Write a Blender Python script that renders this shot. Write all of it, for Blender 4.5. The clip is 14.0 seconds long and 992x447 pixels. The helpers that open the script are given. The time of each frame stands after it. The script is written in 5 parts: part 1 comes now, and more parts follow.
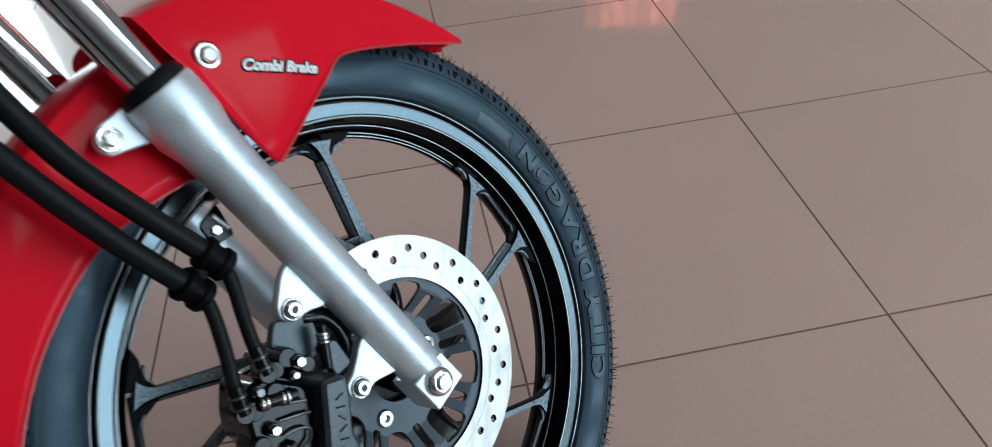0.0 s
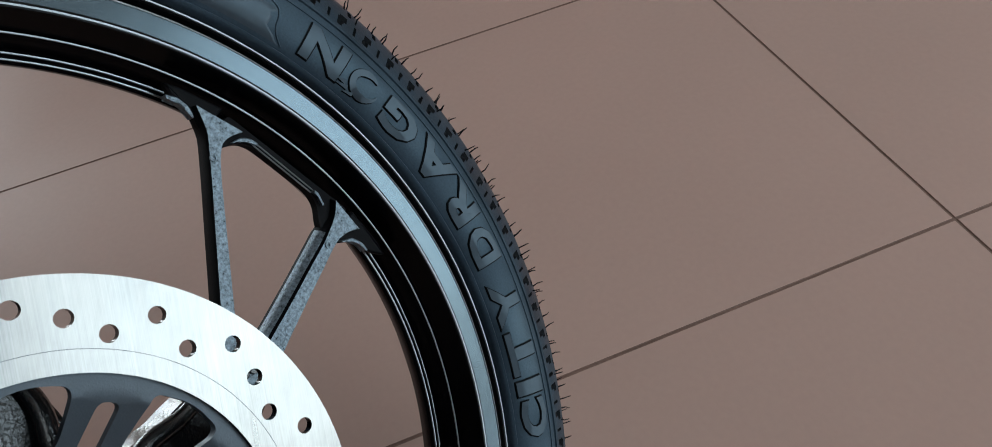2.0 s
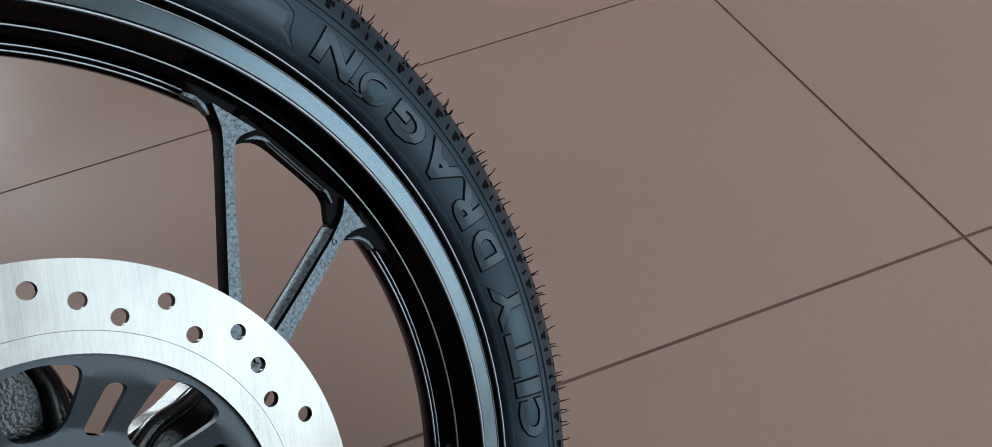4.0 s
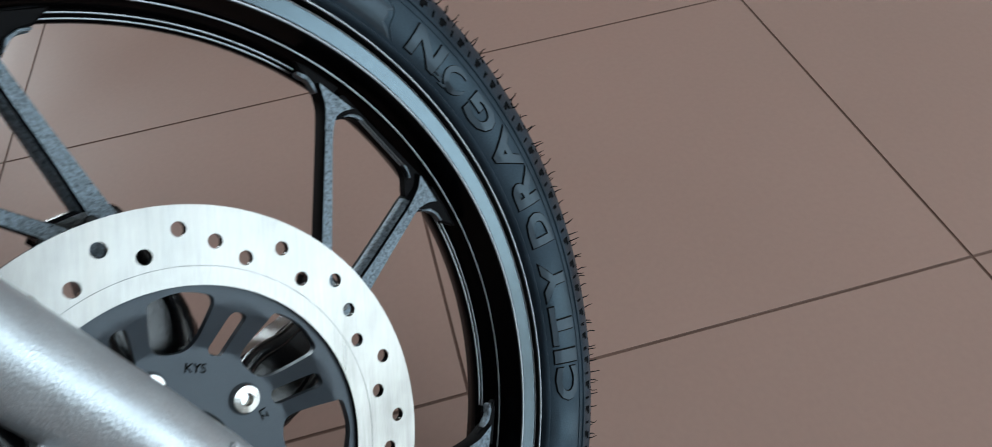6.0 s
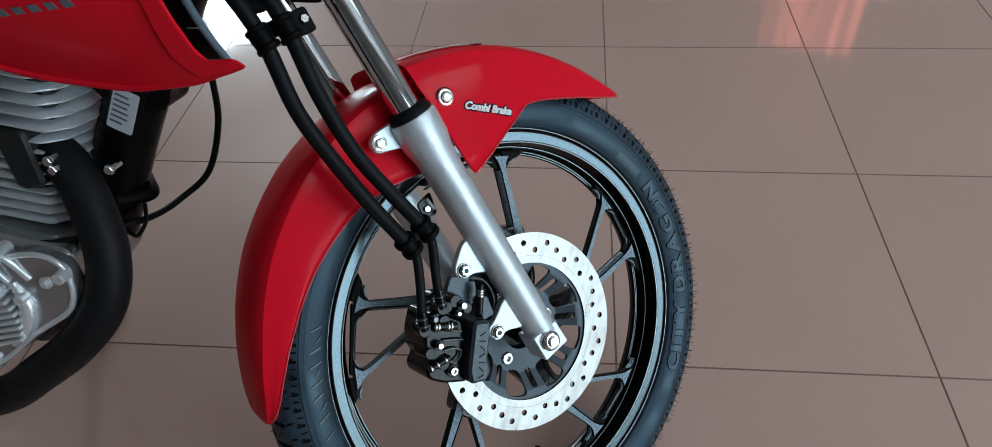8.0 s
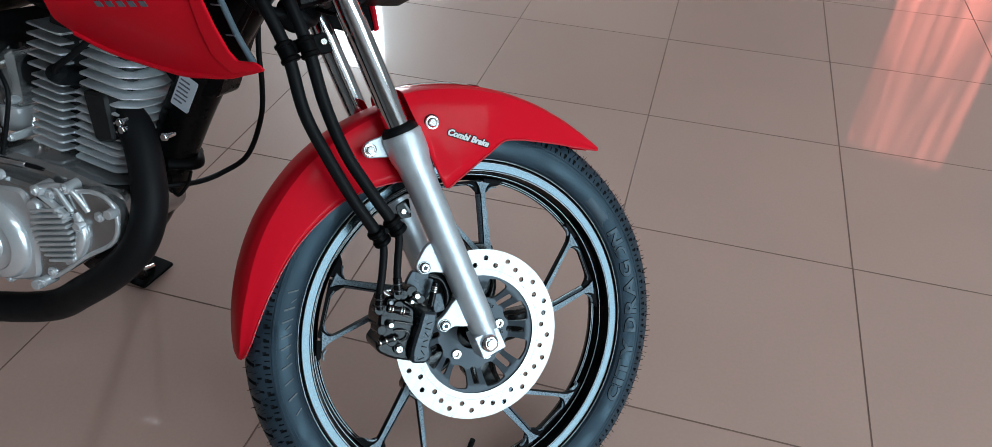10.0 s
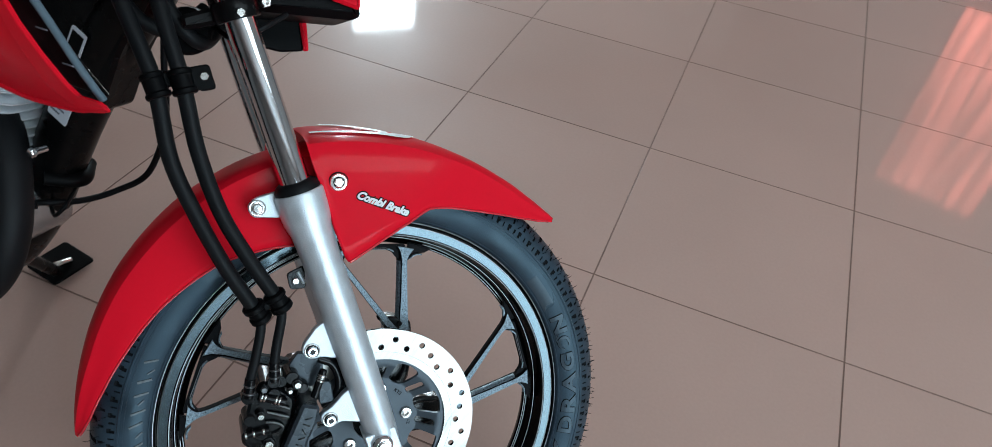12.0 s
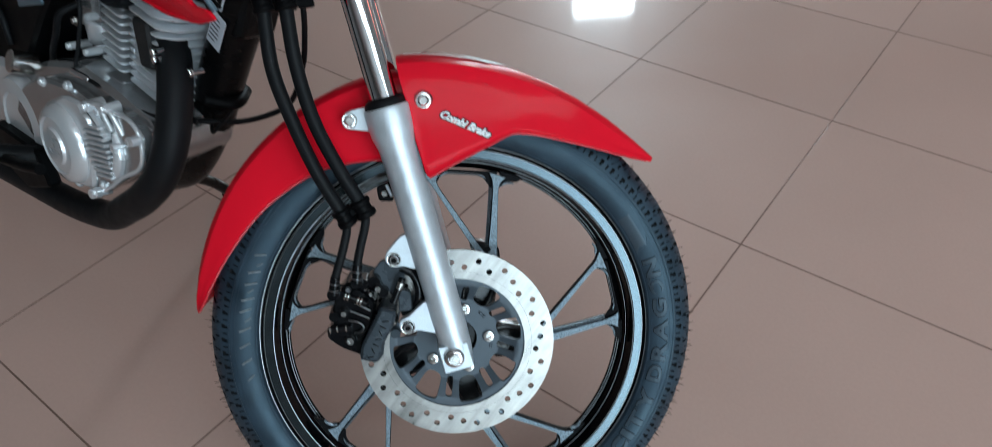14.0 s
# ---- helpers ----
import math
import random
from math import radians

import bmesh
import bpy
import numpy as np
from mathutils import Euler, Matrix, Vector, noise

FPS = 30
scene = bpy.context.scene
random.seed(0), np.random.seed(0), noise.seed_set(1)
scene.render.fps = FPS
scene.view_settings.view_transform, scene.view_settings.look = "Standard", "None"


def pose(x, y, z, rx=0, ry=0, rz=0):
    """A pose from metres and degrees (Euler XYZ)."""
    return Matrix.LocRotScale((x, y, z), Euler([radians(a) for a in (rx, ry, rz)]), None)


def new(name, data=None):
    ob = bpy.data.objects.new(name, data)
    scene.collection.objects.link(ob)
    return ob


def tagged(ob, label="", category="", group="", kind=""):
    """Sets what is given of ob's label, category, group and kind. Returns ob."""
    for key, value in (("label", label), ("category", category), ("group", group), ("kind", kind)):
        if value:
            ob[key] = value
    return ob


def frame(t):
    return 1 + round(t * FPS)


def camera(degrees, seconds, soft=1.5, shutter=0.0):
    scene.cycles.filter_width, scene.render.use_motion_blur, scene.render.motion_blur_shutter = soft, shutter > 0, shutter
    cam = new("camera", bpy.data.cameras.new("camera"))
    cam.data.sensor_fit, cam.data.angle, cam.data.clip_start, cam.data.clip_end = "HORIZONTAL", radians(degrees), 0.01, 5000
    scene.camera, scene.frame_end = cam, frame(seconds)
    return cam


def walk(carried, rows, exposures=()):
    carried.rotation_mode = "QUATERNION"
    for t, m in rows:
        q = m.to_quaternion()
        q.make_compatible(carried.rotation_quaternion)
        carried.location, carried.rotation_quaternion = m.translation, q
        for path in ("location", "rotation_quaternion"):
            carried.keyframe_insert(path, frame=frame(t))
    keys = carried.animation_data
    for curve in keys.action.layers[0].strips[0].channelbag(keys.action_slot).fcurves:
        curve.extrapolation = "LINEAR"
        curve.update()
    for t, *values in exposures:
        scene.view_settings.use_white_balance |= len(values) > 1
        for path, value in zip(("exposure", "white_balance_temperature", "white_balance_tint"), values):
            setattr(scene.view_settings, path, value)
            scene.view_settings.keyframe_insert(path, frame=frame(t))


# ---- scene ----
cam = camera(66.06, 14.0, soft=0.6, shutter=0.35)
ROWS = [
    (0.0, -0.2557, -0.3676, 0.8204, 47.81, 4.22, -54.09),
    (0.5, -0.1760, -0.3461, 0.7243, 45.99, 5.24, -56.65),
    (1.0, -0.0694, -0.3032, 0.6765, 40.74, 6.17, -59.88),
    (1.5, -0.0094, -0.2530, 0.5925, 41.34, 7.55, -62.43),
    (2.0, 0.0151, -0.2431, 0.5605, 41.41, 7.80, -64.15),
    (2.5, 0.0222, -0.2288, 0.5635, 42.44, 7.86, -62.92),
    (3.0, 0.0198, -0.2376, 0.5629, 42.25, 7.73, -62.23),
    (5.5, -0.0146, -0.2642, 0.5845, 42.89, 7.68, -61.34),
    (6.0, -0.0375, -0.2584, 0.6046, 42.21, 5.52, -57.92),
    (6.5, -0.1051, -0.2977, 0.6530, 43.47, 4.06, -52.28),
    (7.0, -0.1880, -0.3761, 0.7547, 45.00, 4.00, -48.89),
    (7.5, -0.2919, -0.4478, 0.9071, 46.33, 3.89, -43.89),
    (8.0, -0.3747, -0.4883, 1.0131, 47.04, 2.48, -39.07),
    (10.5, -0.3096, -0.7063, 1.0813, 50.93, -1.50, -26.07),
    (11.0, -0.2703, -0.6875, 1.0652, 48.62, -1.41, -24.59),
    (11.5, -0.1840, -0.5900, 1.0915, 50.24, -3.46, -24.45),
    (12.0, -0.1351, -0.5438, 1.0808, 48.44, -5.82, -21.79),
    (12.5, -0.0927, -0.5595, 1.0939, 48.85, -3.35, -10.15),
    (13.0, -0.0121, -0.6205, 1.0727, 49.18, -2.60, -4.68),
    (13.5, 0.0031, -0.6526, 1.0835, 51.21, 2.00, -4.81),
    (14.0, 0.0046, -0.6435, 1.0357, 47.62, 2.13, -6.75),
]
EXPOSURES = [(0.0, 0.18, 6450, 11), (0.5, -0.02, 6700, 13), (1.0, -0.15, 6830, 15), (1.5, -0.15, 6830, 15), (3.0, -0.20, 6830, 15), (5.5, -0.14, 6830, 15), (6.0, -0.18, 6830, 15), (6.5, -0.42, 6830, 15), (7.0, -0.44, 6850, 15),
             (7.5, -0.09, 6500, 11), (8.0, -0.03, 6450, 11), (10.5, 0.25, 6400, 10), (11.0, 0.27, 6400, 10), (14.0, 0.26, 6400, 11)]
walk(cam, [(t, pose(x, y, z, rx, ry, rz)) for t, x, y, z, rx, ry, rz in ROWS], EXPOSURES)

# front assembly: wheel hub at its origin, x ahead, y along the axle to the far side, z up in the wheel's plane
FRONT = pose(0, 0, 0.2673, -30.18, 0, 0)
# main body: lower end of the steering head at its origin, x ahead, y to the bike's left, z up
BODY = pose(-0.115, 0.25, 0.70, -14.8, 0, -46)
FORK = Matrix(((0.986, 0, -0.165, 0), (0, 1, 0, 0), (0.165, 0, 0.986, 0), (0, 0, 0, 1)))

# ---- world and light ----
world = bpy.data.worlds.new("sky")
scene.world = world
world.use_nodes = True
wn = world.node_tree
sky = wn.nodes.new("ShaderNodeTexSky")
sky.sky_type, sky.sun_disc = "NISHITA", False
sky.sun_elevation, sky.sun_rotation = radians(42), radians(200)
wn.links.new(sky.outputs[0], wn.nodes["Background"].inputs[0])
wn.nodes["Background"].inputs[1].default_value = 0.15


def area(name, width, height, watts, m, colour):
    lamp = bpy.data.lights.new(name, "AREA")
    lamp.shape, lamp.size, lamp.size_y, lamp.energy, lamp.color = "RECTANGLE", width, height, watts, colour
    ob = new(name, lamp)
    ob.matrix_basis = m
    return ob


# daylight through the shop front and the narrow glazed opening
area("daylight_shop_front", 3.45, 2.5, 156, pose(2.085, -5.38, 1.45, 90, 0, 0), (0.66, 0.89, 1.0))
area("daylight_narrow_window", 0.56, 2.2, 120, pose(1.67, 5.88, 1.3, -90, 0, 0), (0.76, 0.93, 1.0))
# unseen ceiling lamps, added to brighten the floor and the bike
FILL_SPOTS = ((0.8, -2.6, 36), (3.1, -2.8, 46))
for lx, ly, watts in FILL_SPOTS:
    area("ceiling_fill_light", 2.2, 1.1, watts, pose(lx, ly, 3.15), (0.76, 0.93, 1.0))


# ---- materials ----
def material(name, colour, rough=0.5, metal=0.0, vary=0.12, scale=30.0, bump=0.0, grain=300.0, coat=0.0, rough_vary=0.1,
             specular=0.5, random_tint=0.0, sheen=(1, 1, 1), coat_rough=0.04, turned=0.0):
    mat = bpy.data.materials.new(name)
    mat.use_nodes = True
    nt = mat.node_tree
    node, link = nt.nodes.new, nt.links.new
    p = nt.nodes["Principled BSDF"]
    p.inputs["Metallic"].default_value = metal
    p.inputs["Coat Weight"].default_value = coat
    p.inputs["Coat Roughness"].default_value = coat_rough
    p.inputs["Specular IOR Level"].default_value = specular
    p.inputs["Specular Tint"].default_value = (*sheen, 1)
    tc, mp = node("ShaderNodeTexCoord"), node("ShaderNodeMapping")
    link(tc.outputs["Object"], mp.inputs["Vector"])
    big, fine = node("ShaderNodeTexNoise"), node("ShaderNodeTexNoise")
    for tex, s, d in ((big, scale, 4), (fine, grain, 3)):
        tex.inputs["Scale"].default_value, tex.inputs["Detail"].default_value = s, d
        link(mp.outputs[0], tex.inputs["Vector"])
    both = node("ShaderNodeMath")
    both.operation, both.inputs[1].default_value = "MULTIPLY_ADD", 0.4
    link(fine.outputs[0], both.inputs[0])
    half = node("ShaderNodeMath")
    half.operation, half.inputs[1].default_value = "MULTIPLY", 0.6
    link(big.outputs[0], half.inputs[0])
    link(half.outputs[0], both.inputs[2])
    ramp = node("ShaderNodeMapRange")
    ramp.inputs["From Min"].default_value, ramp.inputs["From Max"].default_value = 0.3, 0.7
    ramp.inputs["To Min"].default_value, ramp.inputs["To Max"].default_value = 1 - vary, 1 + vary
    link(both.outputs[0], ramp.inputs["Value"])
    value = ramp.outputs[0]
    if random_tint:
        info, tint, mul = node("ShaderNodeObjectInfo"), node("ShaderNodeMapRange"), node("ShaderNodeMath")
        tint.inputs["To Min"].default_value, tint.inputs["To Max"].default_value = 1 - random_tint, 1 + random_tint
        link(info.outputs["Random"], tint.inputs["Value"])
        mul.operation = "MULTIPLY"
        link(value, mul.inputs[0])
        link(tint.outputs[0], mul.inputs[1])
        value = mul.outputs[0]
    hue = node("ShaderNodeHueSaturation")
    hue.inputs["Color"].default_value = (*colour, 1)
    link(value, hue.inputs["Value"])
    link(hue.outputs[0], p.inputs["Base Color"])
    rr = node("ShaderNodeMapRange")
    rr.inputs["From Min"].default_value, rr.inputs["From Max"].default_value = 0.3, 0.7
    rr.inputs["To Min"].default_value, rr.inputs["To Max"].default_value = max(rough * (1 - rough_vary), 0.01), rough * (1 + rough_vary)
    link(big.outputs[0], rr.inputs["Value"])
    link(rr.outputs[0], p.inputs["Roughness"])
    if turned:
        tangent = node("ShaderNodeTangent")
        tangent.direction_type, tangent.axis = "RADIAL", "Y"
        p.inputs["Anisotropic"].default_value = turned
        link(tangent.outputs[0], p.inputs["Tangent"])
    if bump:
        b = node("ShaderNodeBump")
        b.inputs["Strength"].default_value, b.inputs["Distance"].default_value = 1.0, bump
        link(fine.outputs[0], b.inputs["Height"])
        link(b.outputs[0], p.inputs["Normal"])
    return mat


RED = material("red_paint", (0.74, 0.008, 0.023), 0.44, vary=0.03, scale=8, coat=0.13, coat_rough=0.12, specular=0.02)
RED_GLOSS = material("red_paint_gloss", (0.62, 0.02, 0.035), 0.25, vary=0.03, scale=8, coat=1.0, specular=0.5)
RUBBER = material("tyre_rubber", (0.0215, 0.0340, 0.0485), 0.47, vary=0.5, scale=26, bump=0.00012, grain=900, rough_vary=0.35, specular=0.56, sheen=(0.58, 0.84, 1.0))
# matt rubber of the hairs; its darkness also paints groove and flank shade
RUBBER_SHADE_MATT = material("tyre_rubber_shade_matt", (0.0045, 0.0055, 0.0070), 0.75, vary=0.3, scale=60, bump=0.0001, grain=900, specular=0.15)
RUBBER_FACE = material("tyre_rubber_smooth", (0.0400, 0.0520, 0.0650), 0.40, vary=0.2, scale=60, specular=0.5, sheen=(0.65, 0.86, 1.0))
RUBBER_DUSTY = material("tyre_rubber_dusty", (0.130, 0.145, 0.155), 0.6, vary=0.5, scale=120, specular=0.4)
# black paint that also carries the shade of spoke flanks and rim pockets
SPOKE_SIDE = material("spoke_shaded_black", (0.004, 0.004, 0.005), 0.65, vary=0.3, bump=0.0001, grain=900, specular=0.12)
ROOT = material("cast_root_gloss", (0.0045, 0.0050, 0.0060), 0.16, vary=0.3, scale=90, bump=0.00025, grain=700, specular=0.55)
RIM_BLACK = material("rim_black_paint", (0.0022, 0.0022, 0.0028), 0.22, vary=0.2, specular=0.10)
MACHINED = material("machined_aluminium", (0.076, 0.098, 0.110), 0.20, metal=1.0, vary=0.10, scale=50, turned=0.5)
# pale metal for the rim's thin lines: edge highlights put into colour
LINE = material("edge_highlight", (0.25, 0.262, 0.275), 0.35, metal=0.8, vary=0.10, scale=60)
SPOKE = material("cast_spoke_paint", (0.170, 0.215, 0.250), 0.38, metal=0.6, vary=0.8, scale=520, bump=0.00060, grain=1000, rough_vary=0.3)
FORK_PAINT = material("silver_fork_paint", (0.645, 0.70, 0.745), 0.38, metal=0.58, vary=0.10, scale=60, bump=0.00030, grain=760, rough_vary=0.2)
CHROME = material("chrome", (0.72, 0.72, 0.74), 0.06, metal=1.0, vary=0.03)
STEEL = material("zinc_steel", (0.52, 0.51, 0.49), 0.20, metal=1.0, vary=0.25, scale=150, bump=0.00005)
ZINC = material("bright_zinc", (0.74, 0.74, 0.72), 0.26, metal=0.75, vary=0.10, scale=120, bump=0.00003)
DULL_STEEL = material("dull_steel", (0.13, 0.13, 0.135), 0.34, metal=0.9, vary=0.4, scale=150, bump=0.0001)
CORE = material("shaded_alloy", (0.018, 0.018, 0.019), 0.55, metal=0.3, vary=0.25, scale=40, bump=0.0002)
BLUE_PANE = material("blue_grey_plastic", (0.085, 0.130, 0.160), 0.35, vary=0.12, scale=20)
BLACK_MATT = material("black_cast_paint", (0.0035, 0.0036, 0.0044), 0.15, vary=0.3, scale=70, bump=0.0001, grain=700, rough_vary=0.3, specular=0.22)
CALIPER_GREY = material("caliper_grey_paint", (0.042, 0.053, 0.064), 0.28, metal=0.3, vary=0.15, scale=60, bump=0.00015, grain=900, specular=0.35)
CARRIER = material("disc_carrier_grey", (0.082, 0.102, 0.122), 0.48, metal=0.25, vary=0.12, scale=60, bump=0.00008, grain=1200, specular=0.4)
HOSE = material("hose_rubber", (0.0065, 0.007, 0.008), 0.5, vary=0.2, scale=90, bump=0.00008, grain=800, specular=0.14)
PLASTIC = material("black_plastic", (0.0024, 0.0024, 0.0028), 0.45, vary=0.15, bump=0.0001, grain=900, specular=0.07)
ALLOY = material("engine_alloy", (0.76, 0.78, 0.80), 0.24, metal=0.55, vary=0.06, scale=14, rough_vary=0.15)
ALLOY_DARK = material("dark_alloy", (0.40, 0.405, 0.412), 0.20, metal=0.80, vary=0.15, scale=25, bump=0.00004, grain=700, rough_vary=0.3)
FIN = material("engine_fin_alloy", (0.76, 0.79, 0.82), 0.32, metal=0.62, vary=0.16, scale=60, bump=0.0001, grain=700)
PIPE = material("exhaust_black", (0.0065, 0.0068, 0.0080), 0.55, vary=0.2, scale=50, bump=0.0001, grain=900, specular=0.2)
FRAME = material("frame_black_paint", (0.003, 0.003, 0.0033), 0.28, vary=0.15, specular=0.14)
WHITE = material("white_print", (0.80, 0.80, 0.80), 0.4, vary=0.03)
PAPER = material("label_paper", (0.62, 0.66, 0.72), 0.45, vary=0.05)
PRINT = material("label_print", (0.12, 0.13, 0.16), 0.5, vary=0.05)
LENS = material("headlamp_lens", (0.55, 0.57, 0.58), 0.12, vary=0.1, scale=40, coat=0.5)
GREY_PLASTIC = material("grey_plastic", (0.13, 0.15, 0.18), 0.45, vary=0.1)
TILE = material("floor_tile", (0.540, 0.360, 0.303), 0.40, vary=0.045, scale=3, grain=160, rough_vary=0.2, random_tint=0.03, coat=0.85, coat_rough=0.06, specular=0.10)
GROUT = material("floor_grout", (0.250, 0.152, 0.122), 0.80, vary=0.3, scale=9, specular=0.05, coat=0.5, coat_rough=0.30)
WALL = material("wall_paint_white", (0.84, 0.82, 0.79), 0.7, vary=0.03, scale=3, bump=0.0002)
WALL_GREY = material("wall_paint_grey", (0.30, 0.30, 0.30), 0.7, vary=0.04, scale=3, bump=0.0002)
CEILING = material("ceiling_paint", (0.46, 0.45, 0.44), 0.8, vary=0.02, scale=2)
ALU_FRAME = material("window_aluminium", (0.30, 0.31, 0.32), 0.4, metal=0.8, vary=0.06)


def brushed_disc():
    """Ground stainless steel: slanting grinding scratches and cloudy patches."""
    mat = bpy.data.materials.new("ground_stainless_steel")
    mat.use_nodes = True
    nt = mat.node_tree
    node, link = nt.nodes.new, nt.links.new
    p = nt.nodes["Principled BSDF"]
    p.inputs["Metallic"].default_value = 1.0
    tc = node("ShaderNodeTexCoord")
    scratch = []
    for turn, scale in ((-52, (22, 60, 1500)), (-34, (30, 60, 1100)), (-48, (9, 9, 130))):
        mp, tex = node("ShaderNodeMapping"), node("ShaderNodeTexNoise")
        mp.vector_type = "TEXTURE"
        mp.inputs["Rotation"].default_value = (0, radians(turn), 0)
        mp.inputs["Scale"].default_value = tuple(1 / k for k in scale)
        tex.inputs["Scale"].default_value, tex.inputs["Detail"].default_value = 1.0, 3
        link(tc.outputs["Object"], mp.inputs[0])
        link(mp.outputs[0], tex.inputs["Vector"])
        scratch.append(tex.outputs[0])
    cloud = node("ShaderNodeTexNoise")
    cloud.inputs["Scale"].default_value, cloud.inputs["Detail"].default_value = 22, 5
    link(tc.outputs["Object"], cloud.inputs["Vector"])

    def mixed(pairs):
        out = None
        for value, weight in pairs:
            m = node("ShaderNodeMath")
            m.operation, m.inputs[1].default_value = "MULTIPLY_ADD", weight
            link(value, m.inputs[0])
            if out is None:
                m.inputs[2].default_value = 0.0
            else:
                link(out, m.inputs[2])
            out = m.outputs[0]
        return out

    def spread(value, lo, hi, to):
        r = node("ShaderNodeMapRange")
        r.inputs["From Min"].default_value, r.inputs["From Max"].default_value = lo, hi
        r.inputs["To Min"].default_value, r.inputs["To Max"].default_value = to
        link(value, r.inputs["Value"])
        return r.outputs[0]

    tone = mixed([(scratch[0], 0.14), (scratch[1], 0.05), (scratch[2], 0.31), (cloud.outputs[0], 0.50)])
    hue = node("ShaderNodeHueSaturation")
    hue.inputs["Color"].default_value = (0.370, 0.356, 0.338, 1)
    link(spread(tone, 0.38, 0.62, (0.64, 1.34)), hue.inputs["Value"])
    link(hue.outputs[0], p.inputs["Base Color"])
    link(spread(mixed([(scratch[2], 0.5), (cloud.outputs[0], 0.5)]), 0.35, 0.65, (0.27, 0.44)), p.inputs["Roughness"])
    b = node("ShaderNodeBump")
    b.inputs["Strength"].default_value, b.inputs["Distance"].default_value = 0.6, 0.00005
    link(mixed([(scratch[0], 0.6), (scratch[1], 0.4)]), b.inputs["Height"])
    link(b.outputs[0], p.inputs["Normal"])
    return mat


DISC = brushed_disc()


def glow(name, colour, strength):
    """A lit face with uneven vertical streaks."""
    mat = bpy.data.materials.new(name)
    mat.use_nodes = True
    nt = mat.node_tree
    p = nt.nodes["Principled BSDF"]
    tc, mp, tex, rng = (nt.nodes.new(k) for k in ("ShaderNodeTexCoord", "ShaderNodeMapping", "ShaderNodeTexNoise", "ShaderNodeMapRange"))
    mp.inputs["Scale"].default_value = (9, 9, 0.6)
    tex.inputs["Scale"].default_value = 1.6
    rng.inputs["From Min"].default_value, rng.inputs["From Max"].default_value = 0.35, 0.70
    rng.inputs["To Min"].default_value, rng.inputs["To Max"].default_value = 0.15 * strength, strength
    nt.links.new(tc.outputs["Object"], mp.inputs[0])
    nt.links.new(mp.outputs[0], tex.inputs["Vector"])
    nt.links.new(tex.outputs[0], rng.inputs["Value"])
    nt.links.new(rng.outputs[0], p.inputs["Emission Strength"])
    p.inputs["Base Color"].default_value = (*colour, 1)
    p.inputs["Emission Color"].default_value = (*colour, 1)
    return mat


def glass():
    mat = bpy.data.materials.new("window_glass")
    mat.use_nodes = True
    p = mat.node_tree.nodes["Principled BSDF"]
    p.inputs["Transmission Weight"].default_value, p.inputs["Roughness"].default_value = 1.0, 0.0
    p.inputs["IOR"].default_value = 1.05
    return mat


GLASS = glass()


# ---- mesh helpers ----
def part(name, bm, mats, parent=None, label="", m=None, sharp=38):
    me = bpy.data.meshes.new(name)
    bm.to_mesh(me)
    bm.free()
    for mt in mats if isinstance(mats, (list, tuple)) else [mats]:
        me.materials.append(mt)
    me.polygons.foreach_set("use_smooth", [True] * len(me.polygons))
    me.set_sharp_from_angle(angle=radians(sharp))
    ob = new(name, me)
    if parent:
        ob.parent = parent
    if m is not None:
        ob.matrix_basis = m
    if label:
        tagged(ob, label)
    return ob


def lathe(bm, rows, n=96, m=None, closed=False):
    """Turn rows of (radius, height) about the y axis."""
    m = m or Matrix()
    rings = []
    for k in range(n):
        a = 2 * math.pi * k / n
        c, s = math.cos(a), math.sin(a)
        rings.append([bm.verts.new(m @ Vector((r * c, h, r * s))) for r, h in rows])
    last = len(rows) if closed else len(rows) - 1
    for k in range(n):
        a, b = rings[k], rings[(k + 1) % n]
        for j in range(last):
            jj = (j + 1) % len(rows)
            bm.faces.new((a[j], b[j], b[jj], a[jj]))
    if not closed:
        for j in (0, -1):
            if rows[j][0] > 1e-6:
                bm.faces.new([r[j] for r in rings])
    bmesh.ops.recalc_face_normals(bm, faces=bm.faces)
    return bm


def curve_points(pts, steps=8):
    """Catmull-Rom through the given places."""
    p = [Vector(q) for q in pts]
    p = [p[0] * 2 - p[1], *p, p[-1] * 2 - p[-2]]
    out = []
    for i in range(1, len(p) - 2):
        for k in range(steps):
            t = k / steps
            a, b, c, d = p[i - 1:i + 3]
            out.append(0.5 * (2 * b + (c - a) * t + (2 * a - 5 * b + 4 * c - d) * t * t + (3 * b - a - 3 * c + d) * t ** 3))
    return out + [p[-2]]


def tube(bm, pts, radius, seg=14, m=None, smooth=8, flat=1.0):
    m = m or Matrix()
    path = curve_points(pts, smooth) if smooth else [Vector(q) for q in pts]
    radii = radius if callable(radius) else (lambda f: radius)
    side = None
    rings = []
    for i, q in enumerate(path):
        way = (path[min(i + 1, len(path) - 1)] - path[max(i - 1, 0)]).normalized()
        if side is None:
            side = way.orthogonal().normalized()
        side = (side - way * side.dot(way)).normalized()
        up = way.cross(side)
        r = radii(i / (len(path) - 1))
        rings.append([bm.verts.new(m @ (q + side * (r * math.cos(2 * math.pi * k / seg)) + up * (flat * r * math.sin(2 * math.pi * k / seg)))) for k in range(seg)])
    for a, b in zip(rings, rings[1:]):
        for k in range(seg):
            bm.faces.new((a[k], a[(k + 1) % seg], b[(k + 1) % seg], b[k]))
    bm.faces.new(rings[0][::-1])
    bm.faces.new(rings[-1])
    bmesh.ops.recalc_face_normals(bm, faces=bm.faces)
    return bm


